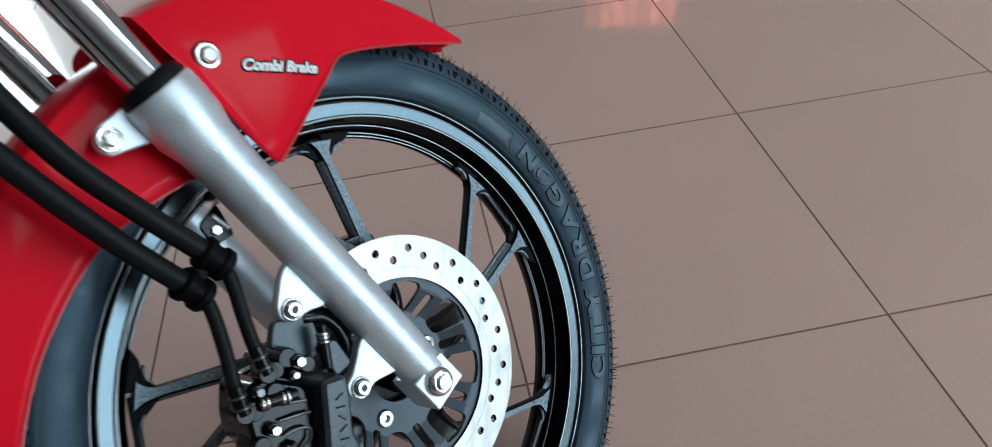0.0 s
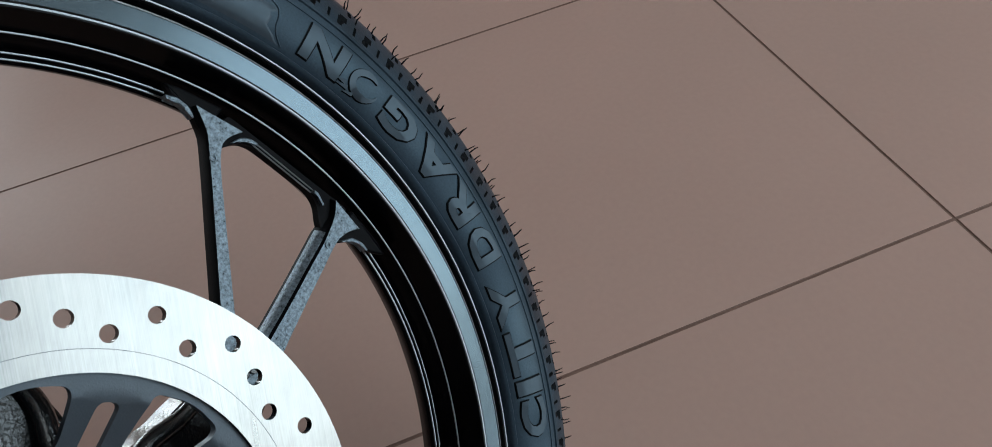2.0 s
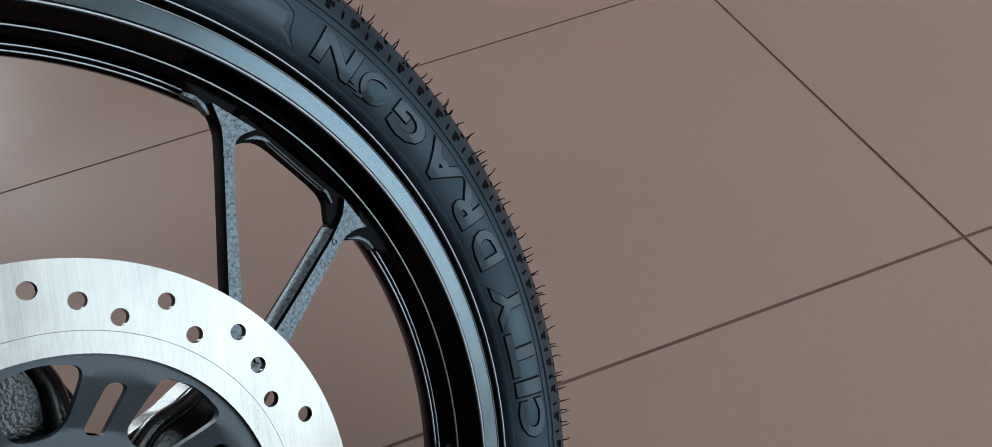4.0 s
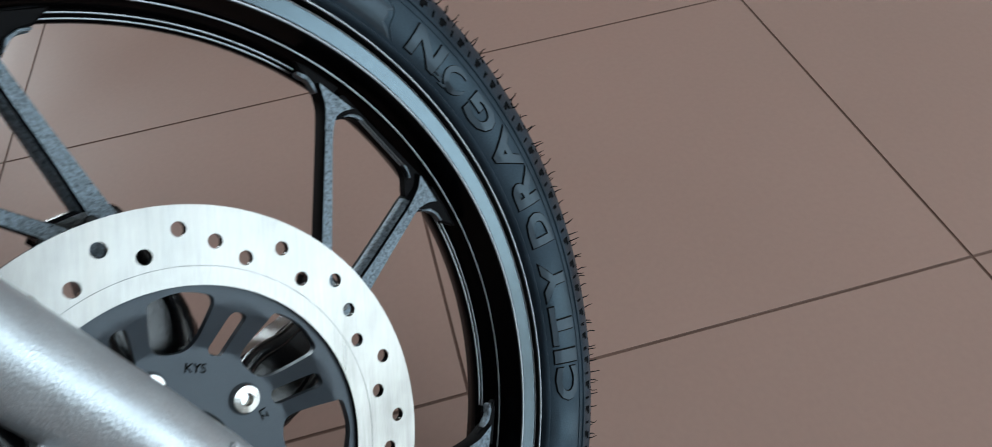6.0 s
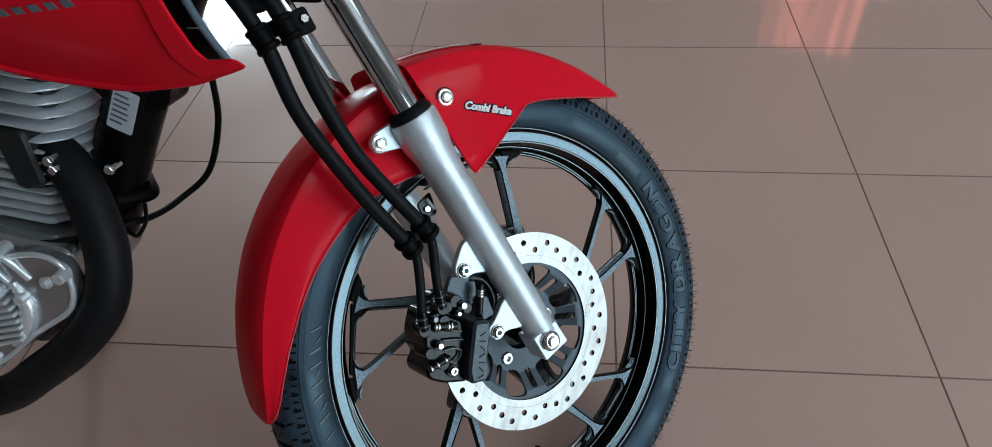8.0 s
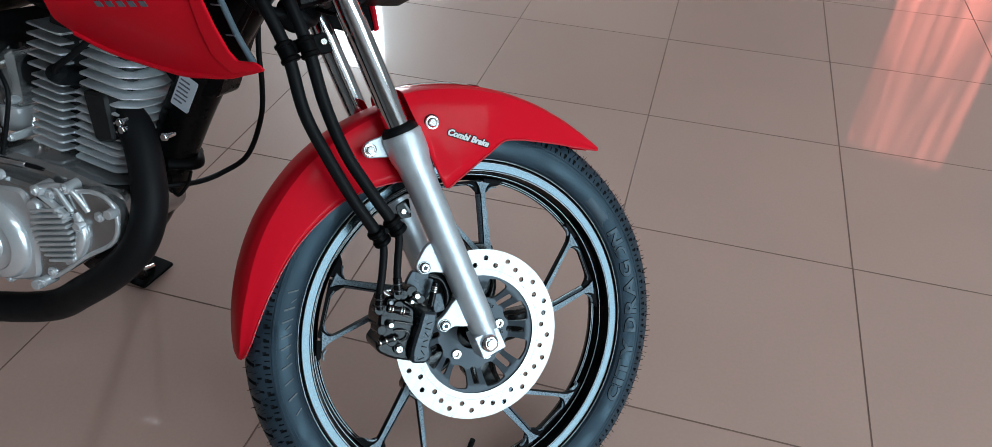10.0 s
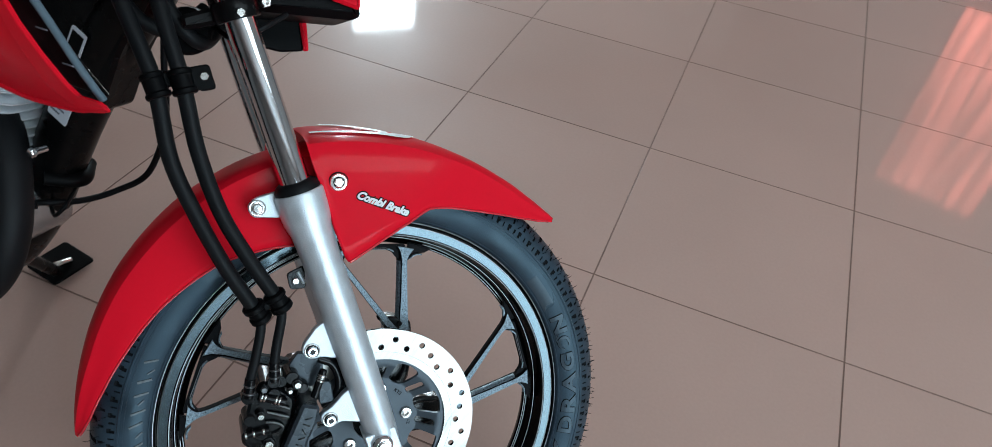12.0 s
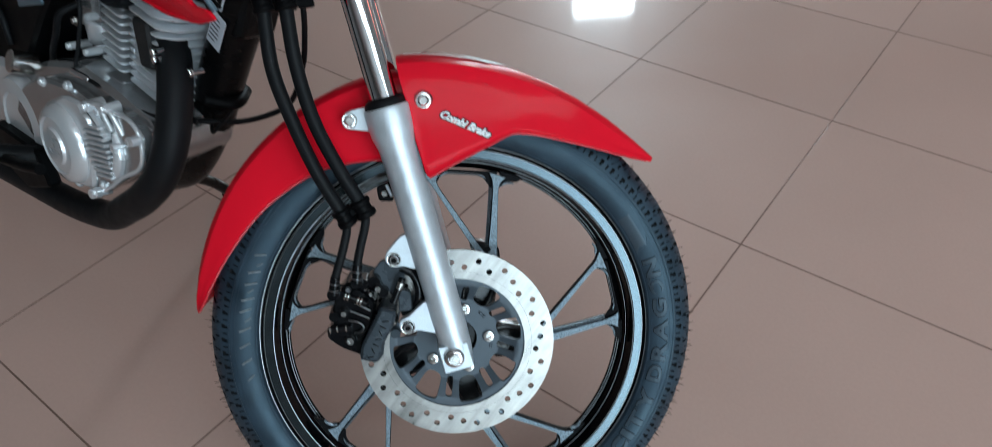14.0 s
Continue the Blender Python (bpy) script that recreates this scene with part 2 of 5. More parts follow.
def rod(bm, a, b, r, seg=20, r2=None):
    """A straight round bar from a to b with chamfered ends."""
    a, b = Vector(a), Vector(b)
    m = Matrix.Translation(a) @ (b - a).to_track_quat("Y", "Z").to_matrix().to_4x4()
    h, r2 = (b - a).length, r if r2 is None else r2
    c = min(r, r2) * 0.12
    return lathe(bm, [(0, 0), (r - c, 0), (r, c), (r2, h - c), (r2 - c, h), (0, h)], seg, m)


def bolt(bm, at, r, h, way=(0, -1, 0), socket=True):
    """A hexagon bolt head, with a recess or flat, standing proud along way."""
    m = Matrix.Translation(Vector(at)) @ Vector(way).normalized().to_track_quat("Y", "Z").to_matrix().to_4x4()
    if socket:
        return lathe(bm, [(0, 0), (r, 0), (r, h * 0.8), (r * 0.9, h), (r * 0.55, h), (r * 0.5, h * 0.45), (0, h * 0.45)], 6, m)
    return lathe(bm, [(0, 0), (r, 0), (r, h * 0.8), (r * 0.85, h), (0, h)], 6, m)


def box(bm, size, m=None, bevel=0.0):
    tmp = bmesh.new()
    bmesh.ops.create_cube(tmp, size=1.0)
    bmesh.ops.scale(tmp, vec=size, verts=tmp.verts)
    if bevel:
        bmesh.ops.bevel(tmp, geom=tmp.edges[:], offset=bevel, segments=2, affect="EDGES", profile=0.5)
    if m is not None:
        bmesh.ops.transform(tmp, matrix=m, verts=tmp.verts)
    tmp.verts.index_update()
    vs = [bm.verts.new(v.co) for v in tmp.verts]
    for f in tmp.faces:
        bm.faces.new([vs[v.index] for v in f.verts])
    tmp.free()
    return bm


def rounded(poly, r, steps=4):
    """The outline with its corners rounded."""
    out, n = [], len(poly)
    for i in range(n):
        a, b, c = (Vector(poly[(i + k) % n]) for k in (-1, 0, 1))
        u, v = a - b, c - b
        d = min(r, u.length * 0.45, v.length * 0.45)
        p, q = b + u.normalized() * d, b + v.normalized() * d
        for k in range(steps + 1):
            t = k / steps
            out.append(((1 - t) ** 2 * p + 2 * t * (1 - t) * b + t * t * q)[:])
    return out


def plate(bm, outline, y0, y1, holes=(), m=None, edge_material=0):
    """A flat piece in the xz plane between y0 (the near face) and y1, with holes through it."""
    m = m or Matrix()
    tmp = bmesh.new()
    edges = []
    for loop in (outline, *holes):
        vs = [tmp.verts.new((x, 0, z)) for x, z in loop]
        edges += [tmp.edges.new((vs[i], vs[(i + 1) % len(vs)])) for i in range(len(vs))]
    bmesh.ops.triangle_fill(tmp, use_beauty=True, use_dissolve=False, edges=edges, normal=(0, -1, 0))
    tmp.verts.index_update()
    flat = [[v.index for v in f.verts] for f in tmp.faces]
    where = [v.co.copy() for v in tmp.verts]
    rim = [(e.verts[0].index, e.verts[1].index) for e in tmp.edges if len(e.link_faces) == 1]
    on_rim = {i for e in rim for i in e}
    tmp.free()
    near = [bm.verts.new(m @ Vector((p.x, y0, p.z))) for p in where]
    far = [bm.verts.new(m @ Vector((p.x, y1, p.z))) for p in where]
    tops = [bm.faces.new([near[i] for i in f]) for f in flat]
    for f in flat:
        bm.faces.new([far[i] for i in f[::-1]])
    for a, b in rim:
        bm.faces.new((near[a], near[b], far[b], far[a])).material_index = edge_material
    bmesh.ops.recalc_face_normals(bm, faces=bm.faces)
    return bm


def circle(x, z, r, n=24, start=0.0):
    return [(x + r * math.cos(start + 2 * math.pi * k / n), z + r * math.sin(start + 2 * math.pi * k / n)) for k in range(n)]


def polar(r, degrees):
    return (r * math.cos(radians(degrees)), r * math.sin(radians(degrees)))


def lettering(words, size, place, bm=None, depth=0.0, bold=0.0, shear=0.0, fine=3, bevel=0.0):
    """Letters as a mesh; place(u, v, w) bends the flat text (u along it, v up, w out of it) into the world."""
    bm = bm or bmesh.new()
    cu = bpy.data.curves.new("letters", "FONT")
    cu.body, cu.size, cu.extrude, cu.offset, cu.shear, cu.resolution_u = words, size, depth, bold, shear, 3
    cu.align_x, cu.bevel_depth, cu.bevel_resolution = "CENTER", bevel, 0
    ob = bpy.data.objects.new("letters", cu)
    scene.collection.objects.link(ob)
    me = bpy.data.meshes.new_from_object(ob.evaluated_get(bpy.context.evaluated_depsgraph_get()))
    bpy.data.objects.remove(ob)
    tmp = bmesh.new()
    tmp.from_mesh(me)
    bmesh.ops.triangulate(tmp, faces=tmp.faces)
    for _ in range(fine):
        bmesh.ops.subdivide_edges(tmp, edges=[e for e in tmp.edges if e.calc_length() > size * 0.14], cuts=1)
        bmesh.ops.triangulate(tmp, faces=[f for f in tmp.faces if len(f.verts) > 3])
    vs = [bm.verts.new(place(*v.co)) for v in tmp.verts]
    tmp.verts.index_update()
    tmp.faces.index_update()
    tmp.normal_update()
    # bevelled flanks take the second, darker material: edge shading put into colour
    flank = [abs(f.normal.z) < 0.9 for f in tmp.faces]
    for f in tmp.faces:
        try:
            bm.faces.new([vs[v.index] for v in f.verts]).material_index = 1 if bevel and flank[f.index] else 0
        except ValueError:
            pass
    tmp.free()
    bpy.data.meshes.remove(me)
    bpy.data.curves.remove(cu)
    return bm


# ---- the room ----
def wall(name, outline, hole, m, label, paint):
    bm = plate(bmesh.new(), outline, 0, 0.2, [hole] if hole else [], m)
    return tagged(part(name, bm, paint), label, "wall", kind="structure")


def rect(x0, x1, z0, z1):
    return [(x0, z0), (x1, z0), (x1, z1), (x0, z1)]


wall("wall_north", rect(-6, 6, 0, 3.2), rect(1.36, 1.97, 0.12, 2.42), pose(0, 6, 0), "white plaster wall with a narrow glazed opening", WALL)
wall("wall_south", rect(-6, 6, 0, 3.2), rect(0.3, 3.9, 0.12, 2.8), pose(0, -5.7, 0), "grey plaster wall round the wide shop front glazing", WALL_GREY)
wall("wall_east", rect(-6, 6, 0, 3.2), None, pose(6, 0, 0, 0, 0, -90), "plain grey plaster showroom wall", WALL_GREY)
wall("wall_west", rect(-6, 6, 0, 3.2), None, pose(-6.2, 0, 0, 0, 0, -90), "plain grey plaster showroom wall", WALL_GREY)
tagged(part("ceiling", box(bmesh.new(), (12.6, 12.6, 0.2), pose(0, 0.2, 3.31)), CEILING), "white painted flat showroom ceiling", "ceiling", kind="structure")


def window(name, x0, x1, z0, z1, y, panes, label):
    holes = []
    step = (x1 - x0) / panes
    for k in range(panes):
        holes.append(rect(x0 + k * step + 0.025, x0 + (k + 1) * step - 0.025, z0 + 0.04, z1 - 0.04))
    frame_ob = part(name, plate(bmesh.new(), rect(x0, x1, z0, z1), y, y + 0.05, holes), ALU_FRAME)
    tagged(frame_ob, label, "window", kind="structure")
    for h in holes:
        (xa, za), (xb, zb) = h[0], h[2]
        pane = part("pane", box(bmesh.new(), (xb - xa, 0.006, zb - za), pose((xa + xb) / 2, y + 0.025, (za + zb) / 2)), GLASS, frame_ob)
        pane.visible_shadow = False
    return frame_ob


window("window_1", 1.365, 1.965, 0.125, 2.415, 6.07, 1, "narrow aluminium-framed window with daylight behind it")
window("window_2", 0.305, 3.895, 0.125, 2.795, -5.62, 3, "wide aluminium-framed shop front glazing")

# housings for the added fill lamps
for lx, ly, watts in FILL_SPOTS:
    fitting = new("added_ceiling_light")
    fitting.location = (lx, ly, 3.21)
    tagged(fitting, "flat white ceiling light fitting, unseen, added as fill, switched on", "ceiling light", "ceiling lights")
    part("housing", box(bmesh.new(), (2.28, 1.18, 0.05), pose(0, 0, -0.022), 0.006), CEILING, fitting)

sign = new("lit_sign")
sign.location = (4.5, 2.08, 0)
tagged(sign, "tall red backlit sign standing on the floor", "sign")
SIGN_TURN = pose(0, 0, 0, 0, 0, 28)
part("casing", box(bmesh.new(), (0.10, 0.74, 2.05), SIGN_TURN @ pose(0.06, 0, 1.03), 0.01), GREY_PLASTIC, sign)
part("face", box(bmesh.new(), (0.012, 0.66, 1.30), SIGN_TURN @ pose(0.002, 0, 1.37)), glow("lit_red_face", (1.0, 0.26, 0.20), 4.0), sign)


# ---- the motorcycle: front wheel ----
bike = new("motorcycle")
tagged(bike, "red commuter motorcycle leaning on its side stand, front wheel turned", "motorcycle")

TYRE_ROWS = [(0.2442, 0.0225), (0.2448, 0.0262), (0.2456, 0.0292), (0.2468, 0.0308), (0.2478, 0.0313), (0.2484, 0.0308), (0.2504, 0.0324), (0.2560, 0.0348),
             (0.2620, 0.0362), (0.2680, 0.0368), (0.2735, 0.0364), (0.2760, 0.0360), (0.2766, 0.0368), (0.2782, 0.0366), (0.2788, 0.0355), (0.2840, 0.0338),
             (0.2885, 0.0317), (0.2915, 0.0300), (0.2945, 0.0280), (0.2970, 0.0258), (0.2992, 0.0235), (0.3012, 0.0206), (0.3030, 0.0175),
             (0.3044, 0.0142), (0.3055, 0.0106), (0.3063, 0.0068), (0.3068, 0.0030)]


def tyre_mesh():
    rows = []
    for p, q in zip(TYRE_ROWS, TYRE_ROWS[1:]):
        cuts = 3 if q[0] > 0.2785 else 1
        rows += [(p[0] + (q[0] - p[0]) * k / cuts, p[1] + (q[1] - p[1]) * k / cuts) for k in range(cuts)]
    rows.append(TYRE_ROWS[-1])
    rows = [(r, -y) for r, y in rows] + rows[::-1]
    n, k = 2160, len(rows)
    prof = np.array(rows)
    run = np.gradient(prof, axis=0)
    out = np.stack([-run[:, 1], run[:, 0]], -1)
    out /= np.linalg.norm(out, axis=1)[:, None]
    out *= np.sign(out[:, :1] * (prof[:, :1] - 0.262) + out[:, 1:] * prof[:, 1:])
    a = np.arange(n)[:, None] * (2 * np.pi / n)
    r = prof[:, 0][None, :].repeat(n, 0)
    y = prof[:, 1][None, :].repeat(n, 0)
    ay = np.abs(y)
    pitch, fine = 2 * np.pi / 76, 2 * np.pi / 102
    turn = a / pitch + np.where(y > 0, 0.5, 0.0)
    tick = a / fine + np.where(y > 0, 0.5, 0.0)
    skew = (0.0317 - ay) * 9.0
    slot = ((tick + skew * 0.6) % 1.0 < 0.15) & (r > 0.2822) & (r < 0.2872)
    hook = ((tick + skew * 0.6 + 0.10) % 1.0 < 0.10) & (r > 0.2850) & (r < 0.2878)
    sipe = ((tick + skew * 0.6 + 0.5) % 1.0 < 0.055) & (r > 0.2806) & (r < 0.2868)
    outer = ((tick + skew * 0.6 + 0.22) % 1.0 < 0.10) & (r > 0.2915) & (r < 0.2965)
    block = ((turn + skew * 1.5 + 0.3) % 1.0 < 0.15) & (ay < 0.0240) & (ay > 0.0085)
    dash = ((turn - ay * 12.0) % 1.0 < 0.16) & (ay < 0.0075)
    rill = ay < 0.0020
    cut = np.maximum.reduce([0.0019 * slot, 0.0012 * hook, 0.0018 * sipe, 0.0020 * outer, 0.0026 * block, 0.0028 * dash, 0.0035 * rill])
    r = r - cut * out[:, 0][None, :]
    y = y - cut * out[:, 1][None, :]
    v = np.stack([r * np.cos(a), y, r * np.sin(a)], -1).reshape(-1, 3)
    i, j = np.meshgrid(np.arange(n), np.arange(k - 1), indexing="ij")
    i2 = (i + 1) % n
    faces = np.stack([i * k + j, i * k + j + 1, i2 * k + j + 1, i2 * k + j], -1).reshape(-1, 4)
    # faces inside the cuts go darker: groove shade put into the colour
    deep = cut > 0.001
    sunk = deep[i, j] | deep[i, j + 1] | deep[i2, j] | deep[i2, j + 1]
    me = bpy.data.meshes.new("tyre")
    me.from_pydata(v.tolist(), [], faces.tolist())
    me.polygons.foreach_set("use_smooth", [True] * len(me.polygons))
    me.set_sharp_from_angle(angle=radians(35))
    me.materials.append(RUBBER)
    me.materials.append(RUBBER_SHADE_MATT)
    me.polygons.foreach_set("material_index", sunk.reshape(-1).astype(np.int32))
    return me


def rim_rows():
    """The rim's section, from the far flange over the inner face to the near flange and back through the tyre's bed."""
    return [(0.2450, 0.0262), (0.2440, 0.0285), (0.2405, 0.0270), (0.2290, 0.0268), (0.2240, 0.0230), (0.2165, 0.0185), (0.2136, 0.0120), (0.2122, 0.0075), (0.2122, 0.0055), (0.2130, 0.0042), (0.2137, 0.0036),
            (0.2144, 0.0042), (0.2151, 0.0055), (0.2158, 0.0058), (0.2163, 0.0050), (0.2168, 0.0044), (0.2174, 0.0042), (0.2194, -0.0020), (0.2204, -0.0066), (0.2212, -0.0078), (0.2220, -0.0078), (0.2225, -0.0068),
            (0.2240, -0.0130), (0.2257, -0.0225), (0.2264, -0.0250), (0.2275, -0.0252), (0.2392, -0.0236), (0.2400, -0.0222), (0.2410, -0.0224), (0.2424, -0.0250), (0.2440, -0.0258), (0.2450, -0.0245), (0.2450, -0.0215),
            (0.2400, -0.0165), (0.2330, -0.0120), (0.2285, -0.0060), (0.2280, 0.0060), (0.2330, 0.0160), (0.2400, 0.0215)]


wheel = part("front_wheel", lathe(bmesh.new(), rim_rows(), 240, closed=True), RIM_BLACK, bike, "black cast wheel rim with a machined silver edge", FRONT, 30)
tyre = new("tyre", tyre_mesh())
tyre.parent = wheel
tagged(tyre, "new black road tyre with raised lettering and rubber hairs")
def ring(rows):
    return lathe(bmesh.new(), rows, 240, closed=True)


part("machined_edge", ring([(0.2276, -0.0240), (0.2277, -0.0249), (0.2310, -0.0251), (0.2350, -0.0254), (0.2386, -0.02565), (0.2390, -0.0230)]), MACHINED, wheel, "bare machined silver rim edge", sharp=12)
# thin pale rings draw the highlights along the rim's edges and ridge
part("edge_line", ring([(0.2268, -0.0245), (0.2269, -0.0258), (0.2277, -0.0260), (0.2279, -0.0245)]), LINE, wheel)
part("edge_line", ring([(0.2384, -0.0232), (0.2385, -0.0261), (0.2391, -0.0260), (0.2395, -0.0230)]), LINE, wheel)
part("bead_line", ring([(0.2432, -0.0250), (0.2434, -0.0264), (0.2441, -0.0266), (0.2446, -0.0250)]), LINE, wheel)
part("ridge_highlight", ring([(0.2211, -0.0072), (0.2213, -0.0084), (0.2219, -0.0085), (0.2221, -0.0074)]), LINE, wheel)


def arc(rows, a0, a1, n=40):
    """A thin raised bead of that section running round part of the rim."""
    bm = bmesh.new()
    rings = []
    for k in range(n + 1):
        c, s = polar(1, a0 + (a1 - a0) * k / n)
        rings.append([bm.verts.new((r * c, y, r * s)) for r, y in rows])
    for p, q in zip(rings, rings[1:]):
        for j in range(len(rows)):
            jj = (j + 1) % len(rows)
            bm.faces.new((p[j], q[j], q[jj], p[jj]))
    bm.faces.new(rings[0])
    bm.faces.new(rings[-1][::-1])
    bmesh.ops.recalc_face_normals(bm, faces=bm.faces)
    return bm


def slab(bm, outline, y0, y1, edge=0.0015):
    """A plate with softened edges."""
    c = Vector((sum(p[0] for p in outline) / len(outline), sum(p[1] for p in outline) / len(outline)))
    def inset(d):
        out = []
        n = len(outline)
        for i in range(n):
            a, b, q = (Vector(outline[(i + k) % n]) for k in (-1, 1, 0))
            t = (b - a)
            nrm = Vector((-t.y, t.x)).normalized() if t.length > 1e-9 else Vector((0, 0))
            if nrm.dot(c - q) < 0:
                nrm = -nrm
            out.append(q + nrm * d)
        return out
    loops = [(inset(edge), y0), (outline, y0 + edge), (outline, y1 - edge), (inset(edge), y1)]
    rings = [[bm.verts.new((p[0], y, p[1])) for p in loop] for loop, y in loops]
    n = len(outline)
    for a, b in zip(rings, rings[1:]):
        for k in range(n):
            bm.faces.new((a[k], a[(k + 1) % n], b[(k + 1) % n], b[k]))
    bm.faces.new(rings[0])
    bm.faces.new(rings[-1][::-1])
    bmesh.ops.recalc_face_normals(bm, faces=bm.faces)
    return bm


def spoke_arm():
    """The two arms of a forked spoke, in a frame whose x axis points from the hub to the middle of the pair.
    Each row: place along the arm and offset across it, in mm, of the straight edge, of the flaring edge, and how far the rounded flank bulges."""
    def arm(outer, inner, rows, dot, groove):
        bm = bmesh.new()
        o, i = Vector((outer[0], 0, outer[1])), Vector((inner[0], 0, inner[1]))
        way = (o - i).normalized()
        side = Vector((-way.z, 0, way.x))
        y0, rings = -0.0120, []
        for fl, left, fr, right, bulge in rows:
            near, far = i + (o - i) * fl, i + (o - i) * fr
            e, w, b = right / 1000, left / 1000, bulge / 1000
            fall = 0.0006 * max(fl - 1.0, 0.0) / 0.2
            ring = [(far, e + 0.0008, 0.0), (far, e, y0 + 0.0030), (far, e + 0.0007, y0 - fall), ((far + near) / 2, (e + w) / 2, y0 - fall)]
            if groove:
                ring += [(near, w - 0.0009, y0 - fall), (near, w, y0 + 0.0024), (near, w + 0.0009, y0 + 0.0002), (near, w + (b - w) * 0.72, y0 + 0.0022), (near, b, y0 + 0.0066), (near, b - 0.0012, 0.0)]
            else:
                ring += [(near, w - 0.0007, y0 - fall), (near, w, y0 + 0.0018), (near, w, y0 + 0.0070), (near, w - 0.0006, 0.0)]
            rings.append([bm.verts.new(c + side * s + Vector((0, y, 0))) for c, s, y in ring])
        n = len(rings[0])
        # lit faces stay grey, flanks and groove go black: shade put into colour
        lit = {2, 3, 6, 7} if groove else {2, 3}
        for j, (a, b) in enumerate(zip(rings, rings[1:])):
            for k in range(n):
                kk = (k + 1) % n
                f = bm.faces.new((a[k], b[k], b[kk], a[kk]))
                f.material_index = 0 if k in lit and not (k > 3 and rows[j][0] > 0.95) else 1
        bm.faces.new(rings[0])
        bm.faces.new(rings[-1][::-1])
        bmesh.ops.recalc_face_normals(bm, faces=bm.faces)
        ring = [(0.0010, y0), (0.0011, y0 - 0.0008), (0.0017, y0 - 0.0008), (0.0019, y0)]
        lathe(bm, ring, 14, Matrix.Translation(i + (o - i) * dot[0] + side * dot[1]), closed=True)
        return bm
    plain = [(-0.42, 6.9, -0.42, -3.5, 0), (-0.20, 6.3, -0.20, -2.8, 0), (0.0, 5.8, 0.0, -2.3, 0), (0.46, 4.5, 0.46, -2.5, 0), (0.80, 3.5, 0.80, -2.7, 0), (0.92, 3.3, 0.90, -3.1, 0), (1.00, 3.2, 0.96, -4.0, 0),
             (1.05, 3.3, 1.00, -5.0, 0), (1.09, 4.1, 1.03, -7.6, 0), (1.13, 5.2, 1.047, -10.2, 0), (1.17, 6.5, 1.060, -13.2, 0), (1.212, 7.8, 1.070, -16.0, 0)]
    grooved = [(-0.30, 6.4, -0.30, -7.0, 9.8), (0.10, 5.0, 0.08, -5.8, 9.0), (0.30, 4.4, 0.30, -5.2, 8.6), (0.53, 4.0, 0.516, -4.7, 8.3), (0.75, 3.8, 0.755, -4.4, 8.2), (0.90, 3.5, 0.90, -4.1, 8.2),
               (0.97, 3.9, 0.96, -4.3, 8.2), (1.03, 4.4, 1.00, -4.6, 7.6), (1.10, 5.2, 1.08, -7.3, 6.8), (1.16, 6.9, 1.12, -9.6, 8.2), (1.22, 9.4, 1.154, -12.3, 10.7)]
    return (arm((0.1935, 0.0387), (0.1263, -0.0133), plain, (0.915, 0.0012), False), arm((0.1935, -0.0387), (0.1208, -0.0392), grooved, (0.90, 0.0004), True))


def spoke_stem():
    bm = slab(bmesh.new(), rounded([(0.030, -0.030), (0.0410, -0.0470), (0.0640, -0.0480), (0.092, -0.0510), (0.116, -0.048), (0.121, -0.034), (0.124, -0.010), (0.108, -0.0165), (0.091, -0.0150), (0.081, -0.0112), (0.070, -0.0086), (0.058, -0.001), (0.032, 0.004)], 0.006),
              -0.0118, 0.010, 0.002)
    lathe(bm, [(0, -0.0134), (0.0030, -0.0134), (0.0034, -0.0126), (0.0034, -0.0105), (0, -0.0105)], 14, Matrix.Translation((0.113, 0, -0.034)))
    return bm


def spoke_rib():
    """The rounded ribs along both edges of a spoke's root, with the hollow between them."""
    bm = tube(bmesh.new(), [(0.046, -0.0150, -0.006), (0.062, -0.0118, -0.0075), (0.078, -0.0110, -0.0150), (0.096, -0.0110, -0.0190), (0.110, -0.0108, -0.0200)], lambda f: 0.0052 - 0.0022 * f, 12)
    tube(bm, [(0.040, -0.0140, -0.036), (0.056, -0.0118, -0.0430), (0.074, -0.0110, -0.0440), (0.098, -0.0105, -0.0440)], lambda f: 0.0056 - 0.0024 * f, 12)
    return bm


def rim_web():
    """The straight gusset between the two arms where they run into the rim."""
    bm = plate(bmesh.new(), rounded([polar(0.2150, -11), polar(0.1950, -9.4), polar(0.1975, -8.3), polar(0.2035, -6.6), polar(0.2060, -4.4), polar(0.2068, 5.9), polar(0.2052, 7.8), polar(0.2008, 9.2), polar(0.1970, 10.0), polar(0.2150, 11)], 0.004), -0.0094, -0.0040)
    return bm


def polar_slab(rows, y0, y1, edge):
    return slab(bmesh.new(), rounded([polar(r, a) for r, a in rows], 0.0012, 3), y0, y1, edge)


def ledge(rows):
    """The sickle-shaped cast ledge where an arm curves into the rim."""
    return polar_slab(rows, -0.0124, -0.0070, 0.0005)


LEDGES = ([(0.2101, 19.2), (0.2109, 17.5), (0.2088, 15.9), (0.2050, 14.9), (0.2046, 15.0), (0.2069, 16.2), (0.2086, 17.7), (0.2088, 19.1)],
          [(0.2018, 9.1), (0.2042, 8.8), (0.2073, 8.0), (0.2090, 6.9), (0.2090, 5.75), (0.2080, 5.73), (0.2074, 6.8), (0.2060, 7.7), (0.2034, 8.8)],
          [(0.2076, -4.6), (0.2079, -5.45), (0.2054, -7.1), (0.2044, -7.2), (0.2066, -5.6), (0.2064, -4.7)],
          [(0.1977, -12.84), (0.2042, -13.9), (0.2072, -15.6), (0.2074, -17.1), (0.2064, -17.1), (0.2056, -15.4), (0.2030, -14.2), (0.1985, -13.1)])
